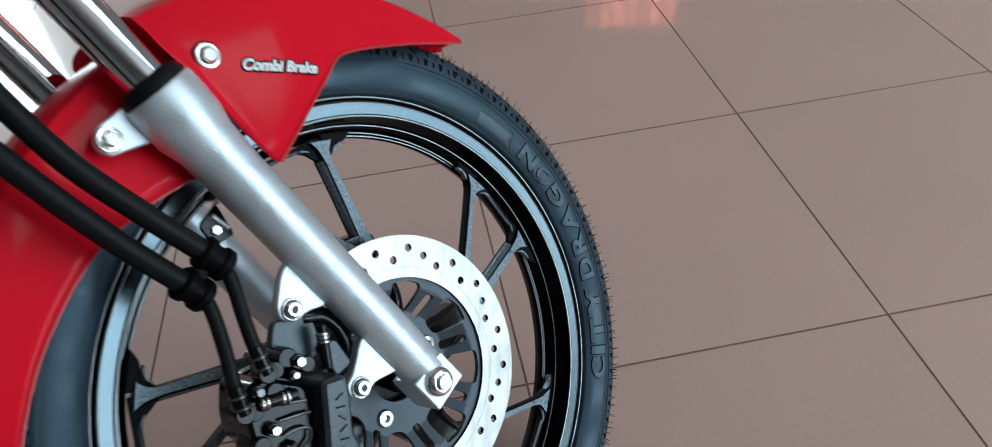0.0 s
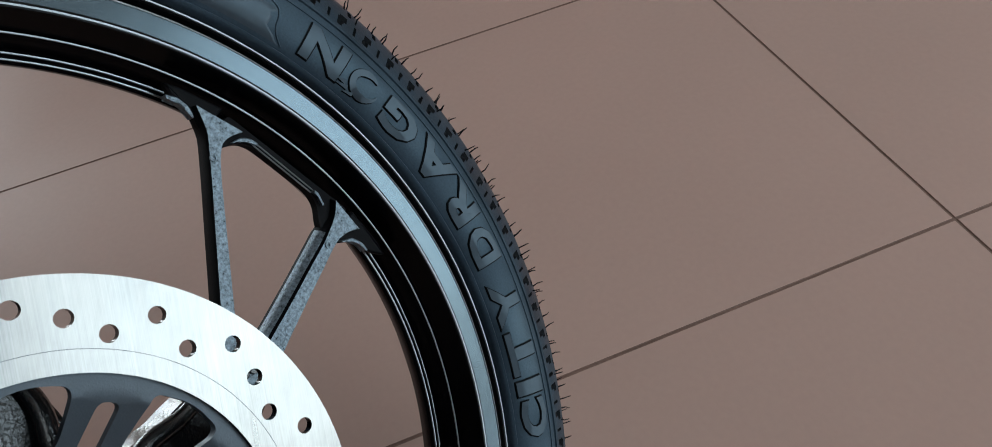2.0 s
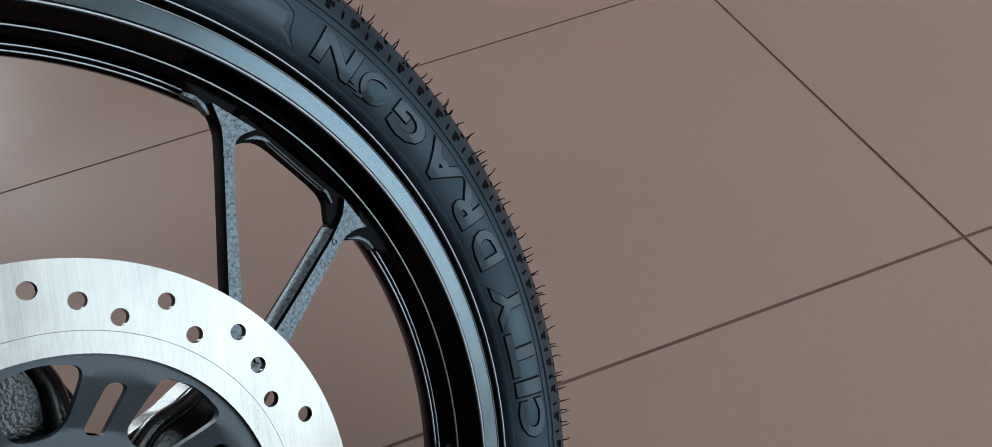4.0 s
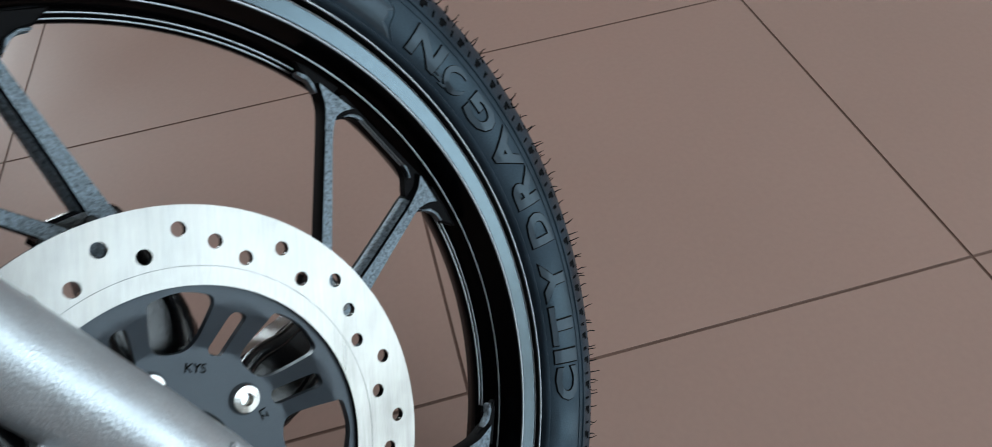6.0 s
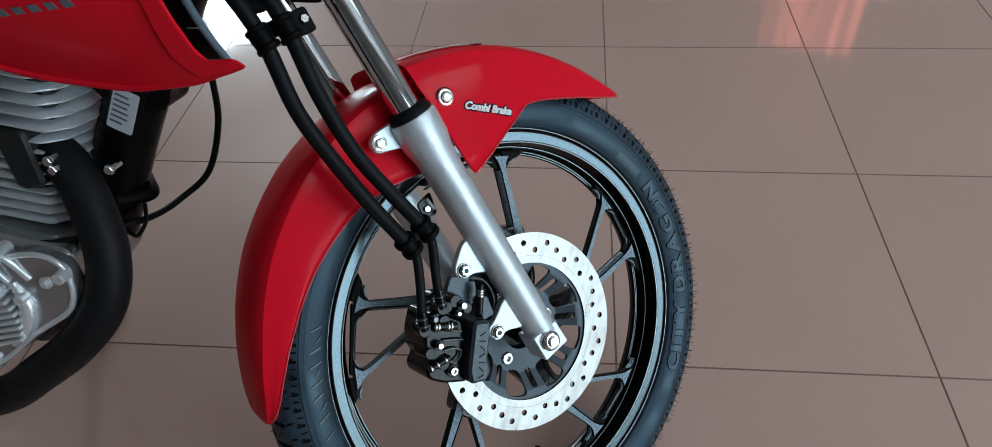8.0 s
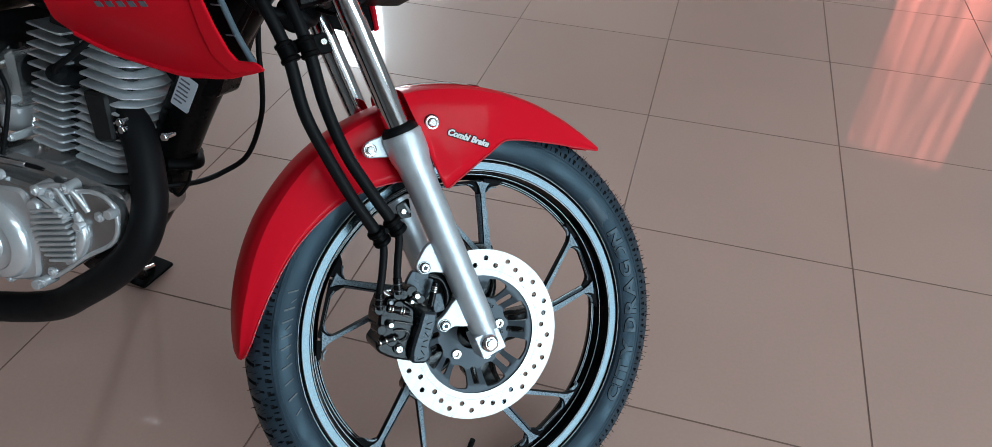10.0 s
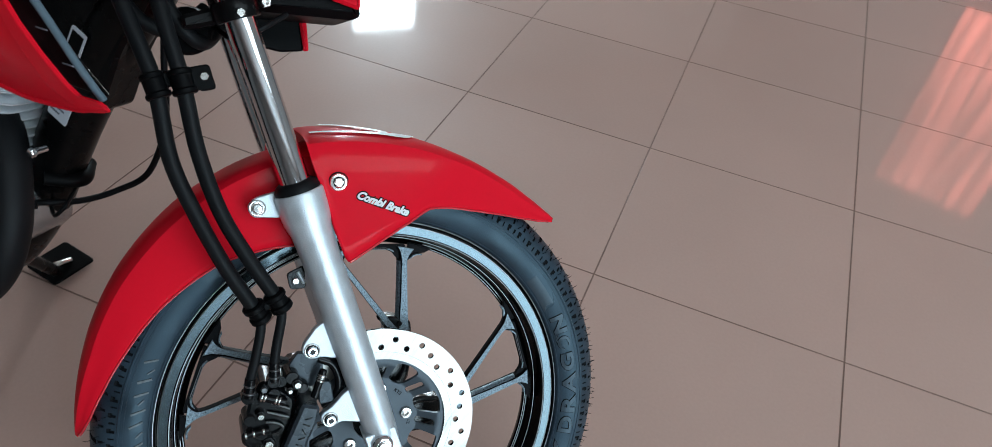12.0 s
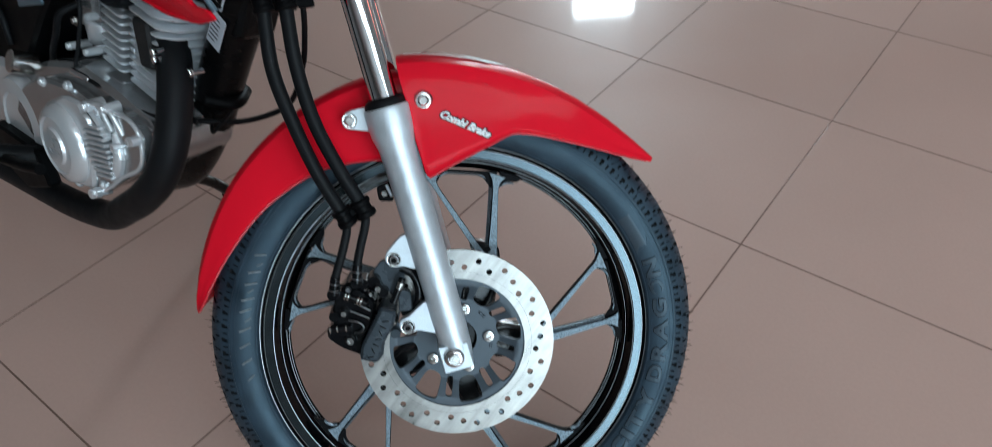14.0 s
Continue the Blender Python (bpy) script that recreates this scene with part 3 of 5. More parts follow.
FILLETS = ([(0.2168, 19.6), (0.2118, 18.2), (0.2108, 16.8), (0.2090, 15.6), (0.2064, 14.7), (0.2030, 13.8), (0.2020, 12.6), (0.2172, 11.5), (0.2176, 17.5)],
           [(0.2168, -20.0), (0.2090, -17.8), (0.2070, -15.6), (0.2037, -14.1), (0.1987, -13.0), (0.1960, -12.4), (0.2172, -11.5), (0.2176, -17.2)])


def pocket_line():
    bm = bmesh.new()
    for r0, r1 in ((0.2077, 0.2062), (0.2094, 0.2080)):
        (x0, z0), (x1, z1) = polar(r0, 6.1), polar(r1, -4.7)
        rod(bm, (x0, -0.0096, z0), (x1, -0.0096, z1), 0.00042, 8)
    return bm


arms = spoke_arm()
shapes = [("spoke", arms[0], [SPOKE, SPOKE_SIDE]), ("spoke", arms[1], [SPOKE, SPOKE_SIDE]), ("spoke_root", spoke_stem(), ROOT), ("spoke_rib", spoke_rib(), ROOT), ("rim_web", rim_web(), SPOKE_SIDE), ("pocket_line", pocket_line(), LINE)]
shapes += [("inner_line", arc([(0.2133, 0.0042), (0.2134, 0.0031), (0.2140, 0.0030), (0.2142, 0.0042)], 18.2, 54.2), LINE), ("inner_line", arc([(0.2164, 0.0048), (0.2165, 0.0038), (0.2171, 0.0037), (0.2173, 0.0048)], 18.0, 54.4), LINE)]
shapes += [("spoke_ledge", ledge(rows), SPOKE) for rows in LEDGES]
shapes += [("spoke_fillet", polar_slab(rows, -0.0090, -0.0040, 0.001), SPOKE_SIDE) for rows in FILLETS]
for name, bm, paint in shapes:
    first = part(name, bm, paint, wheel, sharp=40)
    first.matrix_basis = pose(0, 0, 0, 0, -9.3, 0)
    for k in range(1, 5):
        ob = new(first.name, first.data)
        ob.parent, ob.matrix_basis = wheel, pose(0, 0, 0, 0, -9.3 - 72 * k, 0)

part("hub", lathe(bmesh.new(), [(0.0, -0.0225), (0.0500, -0.0225), (0.0515, -0.0215), (0.0515, -0.0190), (0.0400, -0.0150), (0.0360, 0.0), (0.0400, 0.0160), (0.0500, 0.0300), (0.0500, 0.0440), (0.0, 0.0440)], 72), RIM_BLACK, wheel)


def brake_disc():
    holes = []
    for k in range(40):
        r = (0.1090, 0.1036, 0.0980, 0.1078, 0.0990)[k % 5]
        x, z = polar(r, 52.3 - 9 * k)
        holes.append(circle(x, z, 0.0036, 16))
    # bare steel too, but hole walls and edges blackened to paint their shade
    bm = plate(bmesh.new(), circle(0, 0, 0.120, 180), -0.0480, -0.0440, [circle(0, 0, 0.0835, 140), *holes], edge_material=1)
    return bm


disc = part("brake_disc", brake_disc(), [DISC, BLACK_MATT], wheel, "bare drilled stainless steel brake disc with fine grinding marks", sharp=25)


part("wear_line", lathe(bmesh.new(), [(0.0921, -0.0479), (0.0922, -0.0481), (0.0924, -0.0481), (0.0925, -0.0479)], 160, closed=True), DULL_STEEL, wheel)


def carrier():
    holes = []
    for k in range(8):
        a = 7.6 + 45 * k
        holes.append(rounded([polar(0.0520, a - 10.5), polar(0.0700, a - 11.6), polar(0.0790, a - 11.4), polar(0.0815, a), polar(0.0790, a + 11.4), polar(0.0700, a + 11.6), polar(0.0520, a + 10.5)], 0.009, 5))
        b = a + 22.5
        c, s = math.cos(radians(b)), math.sin(radians(b))
        w = 0.0042
        holes.append(rounded([(c * r - s * q, s * r + c * q) for r, q in ((0.0508, -w), (0.0728, -w), (0.0728, w), (0.0508, w))], 0.0041, 5))
    bm = plate(bmesh.new(), circle(0, 0, 0.0850, 160), -0.0452, -0.0405, [circle(0, 0, 0.0250, 72), *holes])
    for _ in range(4):
        bmesh.ops.subdivide_edges(bm, edges=[e for e in bm.edges if e.calc_length() > 0.0052], cuts=1)
        bmesh.ops.triangulate(bm, faces=[f for f in bm.faces if len(f.verts) > 3])
    for v in bm.verts:
        v.co.y += DISH * min(max((0.0745 - math.hypot(v.co.x, v.co.z)) / 0.0205, 0.0), 1.0)
    return bm


DISH = 0.0160
part("disc_carrier", carrier(), CARRIER, wheel, "dark grey dished disc carrier with slots", sharp=35)
FLANGE_Y = -0.0452 + DISH
for k in range(5):
    x, z = polar(0.0398, -1.5 + 72 * k)
    part("disc_bolt", lathe(bmesh.new(), [(0, FLANGE_Y - 0.0004), (0.0028, FLANGE_Y - 0.0004), (0.0030, FLANGE_Y - 0.0030), (0.0034, FLANGE_Y - 0.0036), (0.0066, FLANGE_Y - 0.0032), (0.0078, FLANGE_Y - 0.0012), (0.0080, FLANGE_Y + 0.0004), (0, FLANGE_Y + 0.0004)], 28, Matrix.Translation((x, 0, z))), STEEL, wheel)


def flange_text(words, angle, size):
    """Stamped letters on the flange, feet towards the hub."""
    c, s = math.cos(radians(angle)), math.sin(radians(angle))
    return lettering(words, size, lambda u, v, w: Vector((0.0420 * c + u * s + v * c, FLANGE_Y - 0.0003 - w, 0.0420 * s - u * c + v * s)), depth=0.0001, bold=0.0001, fine=1)


part("stamped_mark", flange_text("KYS", 40, 0.0062), PLASTIC, wheel)
part("stamped_mark", flange_text("LZ", -19, 0.0050), PLASTIC, wheel)
part("axle_collar", rod(bmesh.new(), (0, -0.062, 0), (0, -0.0285, 0), 0.0165, 32), BLACK_MATT, wheel)
part("valve_stem", tube(bmesh.new(), [(*(lambda q: (q[0], -0.006, q[1]))(polar(0.198, -104)),), (*(lambda q: (q[0], -0.012, q[1]))(polar(0.180, -104)),), (*(lambda q: (q[0], -0.020, q[1]))(polar(0.163, -103)),)],
                            lambda f: 0.0050 if f < 0.25 else (0.0036 if f < 0.75 else 0.0042)), HOSE, wheel, "black rubber valve stem with cap")


def on_sidewall(r):
    rows = TYRE_ROWS
    for (r0, y0), (r1, y1) in zip(rows, rows[1:]):
        if r0 <= r <= r1:
            return y0 + (y1 - y0) * (r - r0) / (r1 - r0)
    return 0.04


def raised_letter(ch, middle, span):
    """One bold raised letter on the sidewall, feet outwards, filling span degrees."""
    probe = lettering(ch, 0.0247, lambda u, v, w: Vector((u, v, w)), bold=0.0009)
    us = [v.co.x for v in probe.verts]
    vs = [v.co.y for v in probe.verts]
    probe.free()
    u0, u1, v0, v1 = min(us), max(us), min(vs), max(vs)

    def place(u, v, w):
        r = 0.2692 - 0.0176 * (v - v0) / (v1 - v0)
        a = radians(middle + span * ((u - u0) / (u1 - u0) - 0.5))
        return Vector((r * math.cos(a), -on_sidewall(r) - 0.0002 - w, r * math.sin(a)))
    return lettering(ch, 0.0247, place, depth=0.0005, bold=0.0009, bevel=0.0005)


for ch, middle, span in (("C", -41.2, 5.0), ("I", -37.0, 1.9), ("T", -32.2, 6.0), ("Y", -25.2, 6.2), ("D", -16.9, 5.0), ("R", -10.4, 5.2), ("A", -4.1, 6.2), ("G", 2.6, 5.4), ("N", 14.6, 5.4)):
    part("sidewall_letter", raised_letter(ch, middle, span), [RUBBER_FACE, RUBBER_SHADE_MATT], wheel, "raised black rubber letter")


def sidewall_at(r, degrees, lift):
    x, z = polar(r, degrees)
    return Vector((x, -on_sidewall(r) - lift, z))


def raised_band(path, width, lift=0.0011):
    """A flat raised band lying on the sidewall along places given as radius and angle; width may vary along it."""
    bm = bmesh.new()
    loops = []
    for k, (r, a) in enumerate(path):
        p, q = path[max(k - 1, 0)], path[min(k + 1, len(path) - 1)]
        t = Vector((q[0] - p[0], 0.262 * radians(q[1] - p[1]))).normalized()
        n = Vector((-t.y, t.x)) * (width(k / (len(path) - 1)) / 2)
        row = []
        for s, h in ((1.0, -0.0002), (1.0, lift * 0.6), (0.84, lift), (-0.84, lift), (-1.0, lift * 0.6), (-1.0, -0.0002)):
            row.append(bm.verts.new(sidewall_at(r + n.x * s, a + math.degrees(n.y * s / 0.262), h)))
        loops.append(row)
    for p, q in zip(loops, loops[1:]):
        # only the top stays light; the band's side shading is coloured in
        for k in range(5):
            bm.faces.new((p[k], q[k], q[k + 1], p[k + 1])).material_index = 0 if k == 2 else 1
    bm.faces.new(loops[0])
    bm.faces.new(loops[-1][::-1])
    bmesh.ops.recalc_face_normals(bm, faces=bm.faces)
    return bm


ring_path = []
for k in range(37):
    b = radians(-35 + 300 * k / 36)
    ring_path.append((0.2604 + 0.0066 * math.cos(b), 8.5 + math.degrees(0.0084 * math.sin(b) / 0.262)))
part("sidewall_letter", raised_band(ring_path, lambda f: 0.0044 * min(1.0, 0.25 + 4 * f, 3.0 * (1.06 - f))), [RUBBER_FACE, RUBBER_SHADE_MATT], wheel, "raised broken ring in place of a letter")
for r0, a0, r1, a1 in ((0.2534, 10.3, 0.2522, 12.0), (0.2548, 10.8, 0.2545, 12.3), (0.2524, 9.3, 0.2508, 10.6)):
    part("sidewall_mark", raised_band([(r0, a0), ((r0 + r1) / 2, (a0 + a1) / 2), (r1, a1)], lambda f: 0.0022 * (1.1 - f)), [RUBBER_FACE, RUBBER_SHADE_MATT], wheel)


def smooth_panel():
    """The smooth moulded panel ahead of the lettering, a little proud of the sidewall."""
    bm = bmesh.new()
    grid = []
    for i in range(33):
        f = i / 32
        row = []
        for j in range(9):
            g = j / 8
            r = 0.2488 + 0.0172 * g
            start = 20.2 + 1.3 * math.sin(2.6 * g) - (1.6 * max(0.0, 0.3 - g) / 0.3) + 0.25 * math.sin(19 * g)
            edge = min(1.0, 40 * f, 40 * (1 - f), 9 * g, 9 * (1 - g))
            row.append(bm.verts.new(sidewall_at(r, start + (31.5 - start) * f, -0.0003 + 0.0007 * edge)))
        grid.append(row)
    for p, q in zip(grid, grid[1:]):
        for j in range(8):
            bm.faces.new((p[j], q[j], q[j + 1], p[j + 1]))
    bmesh.ops.recalc_face_normals(bm, faces=bm.faces)
    return bm


part("smooth_panel", smooth_panel(), RUBBER_FACE, wheel, "smooth dusty panel of the sidewall")
for a, w, r0, r1 in ((148.6, 0.0026, 0.2550, 0.2672), (151.2, 0.0018, 0.2545, 0.2600), (153.6, 0.0030, 0.2540, 0.2670), (157.0, 0.0026, 0.2535, 0.2668), (159.0, 0.0020, 0.2560, 0.2610), (161.4, 0.0028, 0.2530, 0.2665),
                     (164.6, 0.0026, 0.2540, 0.2668), (167.2, 0.0022, 0.2535, 0.2600), (170.0, 0.0028, 0.2530, 0.2665), (174.6, 0.0024, 0.2540, 0.2660), (179.2, 0.0028, 0.2535, 0.2660), (184.0, 0.0022, 0.2540, 0.2630)):
    part("sidewall_mark", raised_band([(r0 + (r1 - r0) * k / 4, a + 1.3 * (k / 4 - 0.5)) for k in range(5)], lambda f, w=w: w, 0.0009), [RUBBER_DUSTY, RUBBER_SHADE_MATT], wheel, "raised dusty rubber stroke of the maker's lettering")


def seam(points, r0=0.00045):
    """A fine raised mould seam lying on the sidewall."""
    path = []
    for r, a in points:
        x, z = polar(r, a)
        path.append((x, -on_sidewall(r) - 0.0001, z))
    return tube(bmesh.new(), path, r0, 8, smooth=5)


part("mould_seam", seam([(0.2500, 19.2), (0.2535, 20.2), (0.2570, 20.7), (0.2625, 20.9), (0.2665, 21.6), (0.2705, 24.5)]), RUBBER, wheel)
for r in (0.2722,):
    part("mould_ring", lathe(bmesh.new(), [(r - 0.0005, -on_sidewall(r) + 0.0004), (r - 0.0003, -on_sidewall(r) - 0.0005), (r + 0.0003, -on_sidewall(r) - 0.0005), (r + 0.0005, -on_sidewall(r) + 0.0004)], 240, closed=True), RUBBER, wheel)


def hairs():
    rng = random.Random(7)
    bm = bmesh.new()
    for row, (r, y, out, n) in enumerate(((0.2900, 0.0309, 0.55, 51), (0.2960, 0.0267, 0.8, 204), (0.3012, 0.0206, 0.95, 76), (0.3050, 0.0122, 1.0, 76), (0.2992, -0.0235, 0.85, 76))):
        for k in range(n):
            a = 360 * (k + rng.uniform(-0.3, 0.3)) / n
            length = rng.uniform(0.0046, 0.0078)
            tilt = rng.uniform(-0.2, 0.2)
            c, s = math.cos(radians(a)), math.sin(radians(a))
            p = Vector((r * c, -y, r * s))
            way = Vector((c * out - s * tilt, -math.copysign(1 - out, y) + rng.uniform(-0.25, 0.25), s * out + c * tilt)).normalized()
            bend = Vector((rng.uniform(-1, 1), rng.uniform(-1, 1), rng.uniform(-1, 1))) * 0.0008
            q, e = p + way * length * 0.5 + bend, p + way * length
            rad = 0.00046
            ring = []
            side = way.orthogonal().normalized()
            up = way.cross(side)
            for c0, f in ((p - way * 0.001, 1.3), (q, 0.9), (e, 0.6)):
                ring.append([bm.verts.new(c0 + (side * math.cos(t) + up * math.sin(t)) * rad * f) for t in (0, 2.1, 4.2)])
            for r0, r1 in zip(ring, ring[1:]):
                for t in range(3):
                    bm.faces.new((r0[t], r0[(t + 1) % 3], r1[(t + 1) % 3], r1[t]))
            bm.faces.new(ring[-1])
    return bm


tagged(part("rubber_hairs", hairs(), RUBBER_SHADE_MATT, wheel), "fine rubber vent hairs", kind="stuff")


# ---- fork ----
def fork_leg(y):
    m = FRONT @ Matrix.Translation((0, y, 0)) @ FORK
    up = pose(0, 0, 0, 90, 0, 0)
    leg = part("fork_leg", lathe(bmesh.new(), [(0, -0.004), (0.0170, -0.004), (0.0185, 0.010), (0.0195, 0.05), (0.0200, 0.12), (0.0208, 0.23), (0.0222, 0.258), (0.0256, 0.272), (0.0262, 0.285),
                                               (0.0262, 0.3000), (0.0250, 0.3030), (0.0200, 0.3035), (0, 0.3035)], 64, up), FORK_PAINT, bike, "silver painted lower fork leg with a chrome tube", m)
    part("tube", rod(bmesh.new(), (0, 0, 0.295), (0, 0, 0.640), 0.0155, 48), CHROME, leg, "bright chrome fork tube")
    part("dust_seal", lathe(bmesh.new(), [(0.0158, 0.300), (0.0235, 0.300), (0.0238, 0.306), (0.0215, 0.311), (0.0175, 0.3135), (0.0158, 0.3135)], 48, up), HOSE, leg, "black rubber dust seal")
    return leg


leg_right = fork_leg(-0.080)
leg_left = fork_leg(0.080)
FI = FORK.inverted() @ Matrix.Translation((0, 0.080, 0))
part("axle_block", slab(bmesh.new(), rounded([(-0.0205, -0.0145), (0.0152, -0.0145), (0.0148, 0.0170), (-0.0205, 0.0190)], 0.002), -0.0165, 0.0165, 0.001), FORK_PAINT, leg_right)
part("axle_nut", lathe(bmesh.new(), [(0.0066, 0.0), (0.0122, 0.0), (0.0122, 0.0030), (0.0104, 0.0062), (0.0078, 0.0074), (0.0066, 0.0072)], 36, pose(-0.0045, -0.0165, 0.0030, 180, 0, 0), closed=True), CHROME, leg_right, "polished axle nut")
part("axle_end", rod(bmesh.new(), (-0.0045, -0.016, 0.0030), (-0.0045, -0.0270, 0.0030), 0.0064, 28), ZINC, leg_right, "pale zinc axle end")
part("cast_mark", lathe(bmesh.new(), [(0, 0), (0.0030, 0), (0.0026, 0.0010), (0, 0.0013)], 12, pose(0.0, -0.0192, 0.135, 180, 0, 0)), FORK_PAINT, leg_right)
part("axle_block", slab(bmesh.new(), rounded([(-0.0205, -0.0145), (0.0152, -0.0145), (0.0148, 0.0170), (-0.0205, 0.0190)], 0.002), -0.0165, 0.0165, 0.001), FORK_PAINT, leg_left)


def lug(parent, outline, y0, y1, name="lug"):
    pts = [(FI @ Vector((x, -0.08, z))) for x, z in outline]
    return part(name, slab(bmesh.new(), rounded([(p.x, p.z) for p in pts], 0.006, 4), y0, y1, 0.001), FORK_PAINT, parent)


def lug_bolt(parent, at, y, r, washer, mat=CHROME, plain=False):
    """A flanged socket bolt: silver collar, shaded gap round the head, bright head with a hexagonal recess."""
    p = FI @ Vector((at[0], -0.08, at[1]))
    m = Matrix.Translation((p.x, y, p.z)) @ pose(0, 0, 0, 180, 0, 0)
    part("washer", lathe(bmesh.new(), [(r * 1.22, -0.0002), (r * 1.26, 0.0016), (washer - 0.0006, 0.0018), (washer, 0.0010), (washer, -0.0002)], 32, m, closed=True), ZINC, parent, "bright zinc collar")
    if plain:
        return part("bolt", lathe(bmesh.new(), [(0, 0.0), (r * 1.3, 0.0), (r * 1.3, 0.0014), (r, 0.0018), (r, 0.0044), (r * 0.8, 0.0056), (0, 0.0058)], 6, m), ZINC, parent, "zinc plated hexagon bolt")
    # black disc here and black socket below paint the shade in both recesses
    part("gap_shade", lathe(bmesh.new(), [(0, 0.0), (r * 1.24, 0.0), (r * 1.24, 0.0004), (0, 0.0004)], 28, m), BLACK_MATT, parent)
    head = part("bolt", lathe(bmesh.new(), [(0, 0.0), (r, 0.0), (r, 0.0044), (r * 0.84, 0.0056), (r * 0.56, 0.0056)], 28, m), mat, parent, "zinc plated socket bolt")
    part("socket", lathe(bmesh.new(), [(r * 0.60, 0.00565), (r * 0.54, 0.0058), (r * 0.46, 0.0036), (0, 0.0036)], 6, m), BLACK_MATT, parent)
    return head


# caliper mounting ears on the near leg, and the mudguard ear
lug(leg_right, [(-0.020, 0.160), (-0.0524, 0.1505), (-0.0619, 0.1412), (-0.0705, 0.1322), (-0.0735, 0.1240), (-0.0692, 0.1165), (-0.0620, 0.1138), (-0.0556, 0.1145), (-0.0494, 0.1131), (-0.0431, 0.1102), (-0.015, 0.104)], -0.0005, 0.0085)
lug(leg_right, [(-0.012, 0.080), (-0.0377, 0.0673), (-0.0456, 0.0604), (-0.0552, 0.0534), (-0.0636, 0.0505), (-0.0664, 0.0425), (-0.0617, 0.0346), (-0.0525, 0.0328), (-0.0438, 0.0359), (-0.0328, 0.0320), (-0.008, 0.024)], -0.0035, 0.0070)
lug_bolt(leg_right, (-0.0624, 0.1238), -0.0005, 0.0056, 0.0086)
lug_bolt(leg_right, (-0.0554, 0.0415), -0.0035, 0.0056, 0.0086)
lug(leg_right, [(-0.048, 0.303), (-0.094, 0.2975), (-0.1030, 0.2890), (-0.0990, 0.2775), (-0.086, 0.2755), (-0.060, 0.270), (-0.045, 0.265)], 0.0035, 0.0110)
lug_bolt(leg_right, (-0.0923, 0.2868), 0.0035, 0.0056, 0.0086, plain=True)
lug(leg_right, [(-0.045, 0.302), (-0.012, 0.313), (-0.006, 0.306), (-0.010, 0.297), (-0.040, 0.290)], -0.0010, 0.0060)

# lower yoke across both legs
yoke = part("lower_yoke", slab(bmesh.new(), rounded([(-0.030, 0.481), (0.022, 0.481), (0.024, 0.497), (-0.050, 0.497), (-0.052, 0.483)], 0.005), 0.012, 0.150, 0.004), FRAME, leg_right, "black lower fork yoke")
for y in (0.0, 0.16):
    part("clamp_collar", lathe(bmesh.new(), [(0.0158, 0.479), (0.0215, 0.479), (0.0228, 0.482), (0.0228, 0.495), (0.0215, 0.498), (0.0158, 0.498)], 40, pose(0, y, 0, 90, 0, 0)), FRAME, leg_right)
part("clamp_bolt", bolt(bmesh.new(), (0.026, -0.012, 0.488), 0.0055, 0.006, (0.4, -1, 0)), STEEL, leg_right)
part("clamp_bolt", bolt(bmesh.new(), (0.002, -0.0225, 0.484), 0.0042, 0.004, (0, -1, 0)), STEEL, leg_right)


# ---- mudguard ----
FRONT_GUARD = [(37, 0.3345, 0.016, 0.3275, 0.019), (41, 0.3325, 0.027, 0.3132, 0.031), (46, 0.3315, 0.037, 0.3003, 0.042), (50, 0.3320, 0.044, 0.2928, 0.049), (55, 0.3325, 0.051, 0.2848, 0.057), (60, 0.3345, 0.0565, 0.2790, 0.063),
               (65, 0.3365, 0.062, 0.2750, 0.069), (69.5, 0.3390, 0.0665, 0.2712, 0.075), (71, 0.3400, 0.068, 0.2690, 0.077), (72.5, 0.3410, 0.0695, 0.2640, 0.079), (76, 0.3430, 0.073, 0.2520, 0.084), (81, 0.3465, 0.077, 0.2390, 0.089),
               (86, 0.3500, 0.080, 0.2280, 0.093), (91, 0.3535, 0.082, 0.2192, 0.095), (92.8, 0.3546, 0.082, 0.2168, 0.095), (93.5, 0.3550, 0.082, 0.2185, 0.095),
               (94.6, 0.3555, 0.082, 0.2600, 0.093), (95.6, 0.3555, 0.081, 0.3250, 0.083)]
REAR_GUARD = [(93, 0.3400, 0.054, 0.2350, 0.058), (100, 0.3410, 0.055, 0.2380, 0.059), (107, 0.3415, 0.055, 0.2490, 0.059), (120, 0.3405, 0.055, 0.2690, 0.059), (136, 0.3355, 0.054, 0.2820, 0.058),
              (147, 0.3300, 0.053, 0.2890, 0.057), (156, 0.3250, 0.051, 0.2970, 0.055), (162, 0.3215, 0.048, 0.3040, 0.052), (165, 0.3195, 0.043, 0.3095, 0.047), (166.6, 0.3185, 0.034, 0.3140, 0.037)]


def guard_row(table, a):
    for p, q in zip(table, table[1:]):
        if p[0] <= a <= q[0]:
            f = (a - p[0]) / (q[0] - p[0])
            return [u + (v - u) * f for u, v in zip(p[1:], q[1:])]
    return table[-1][1:]


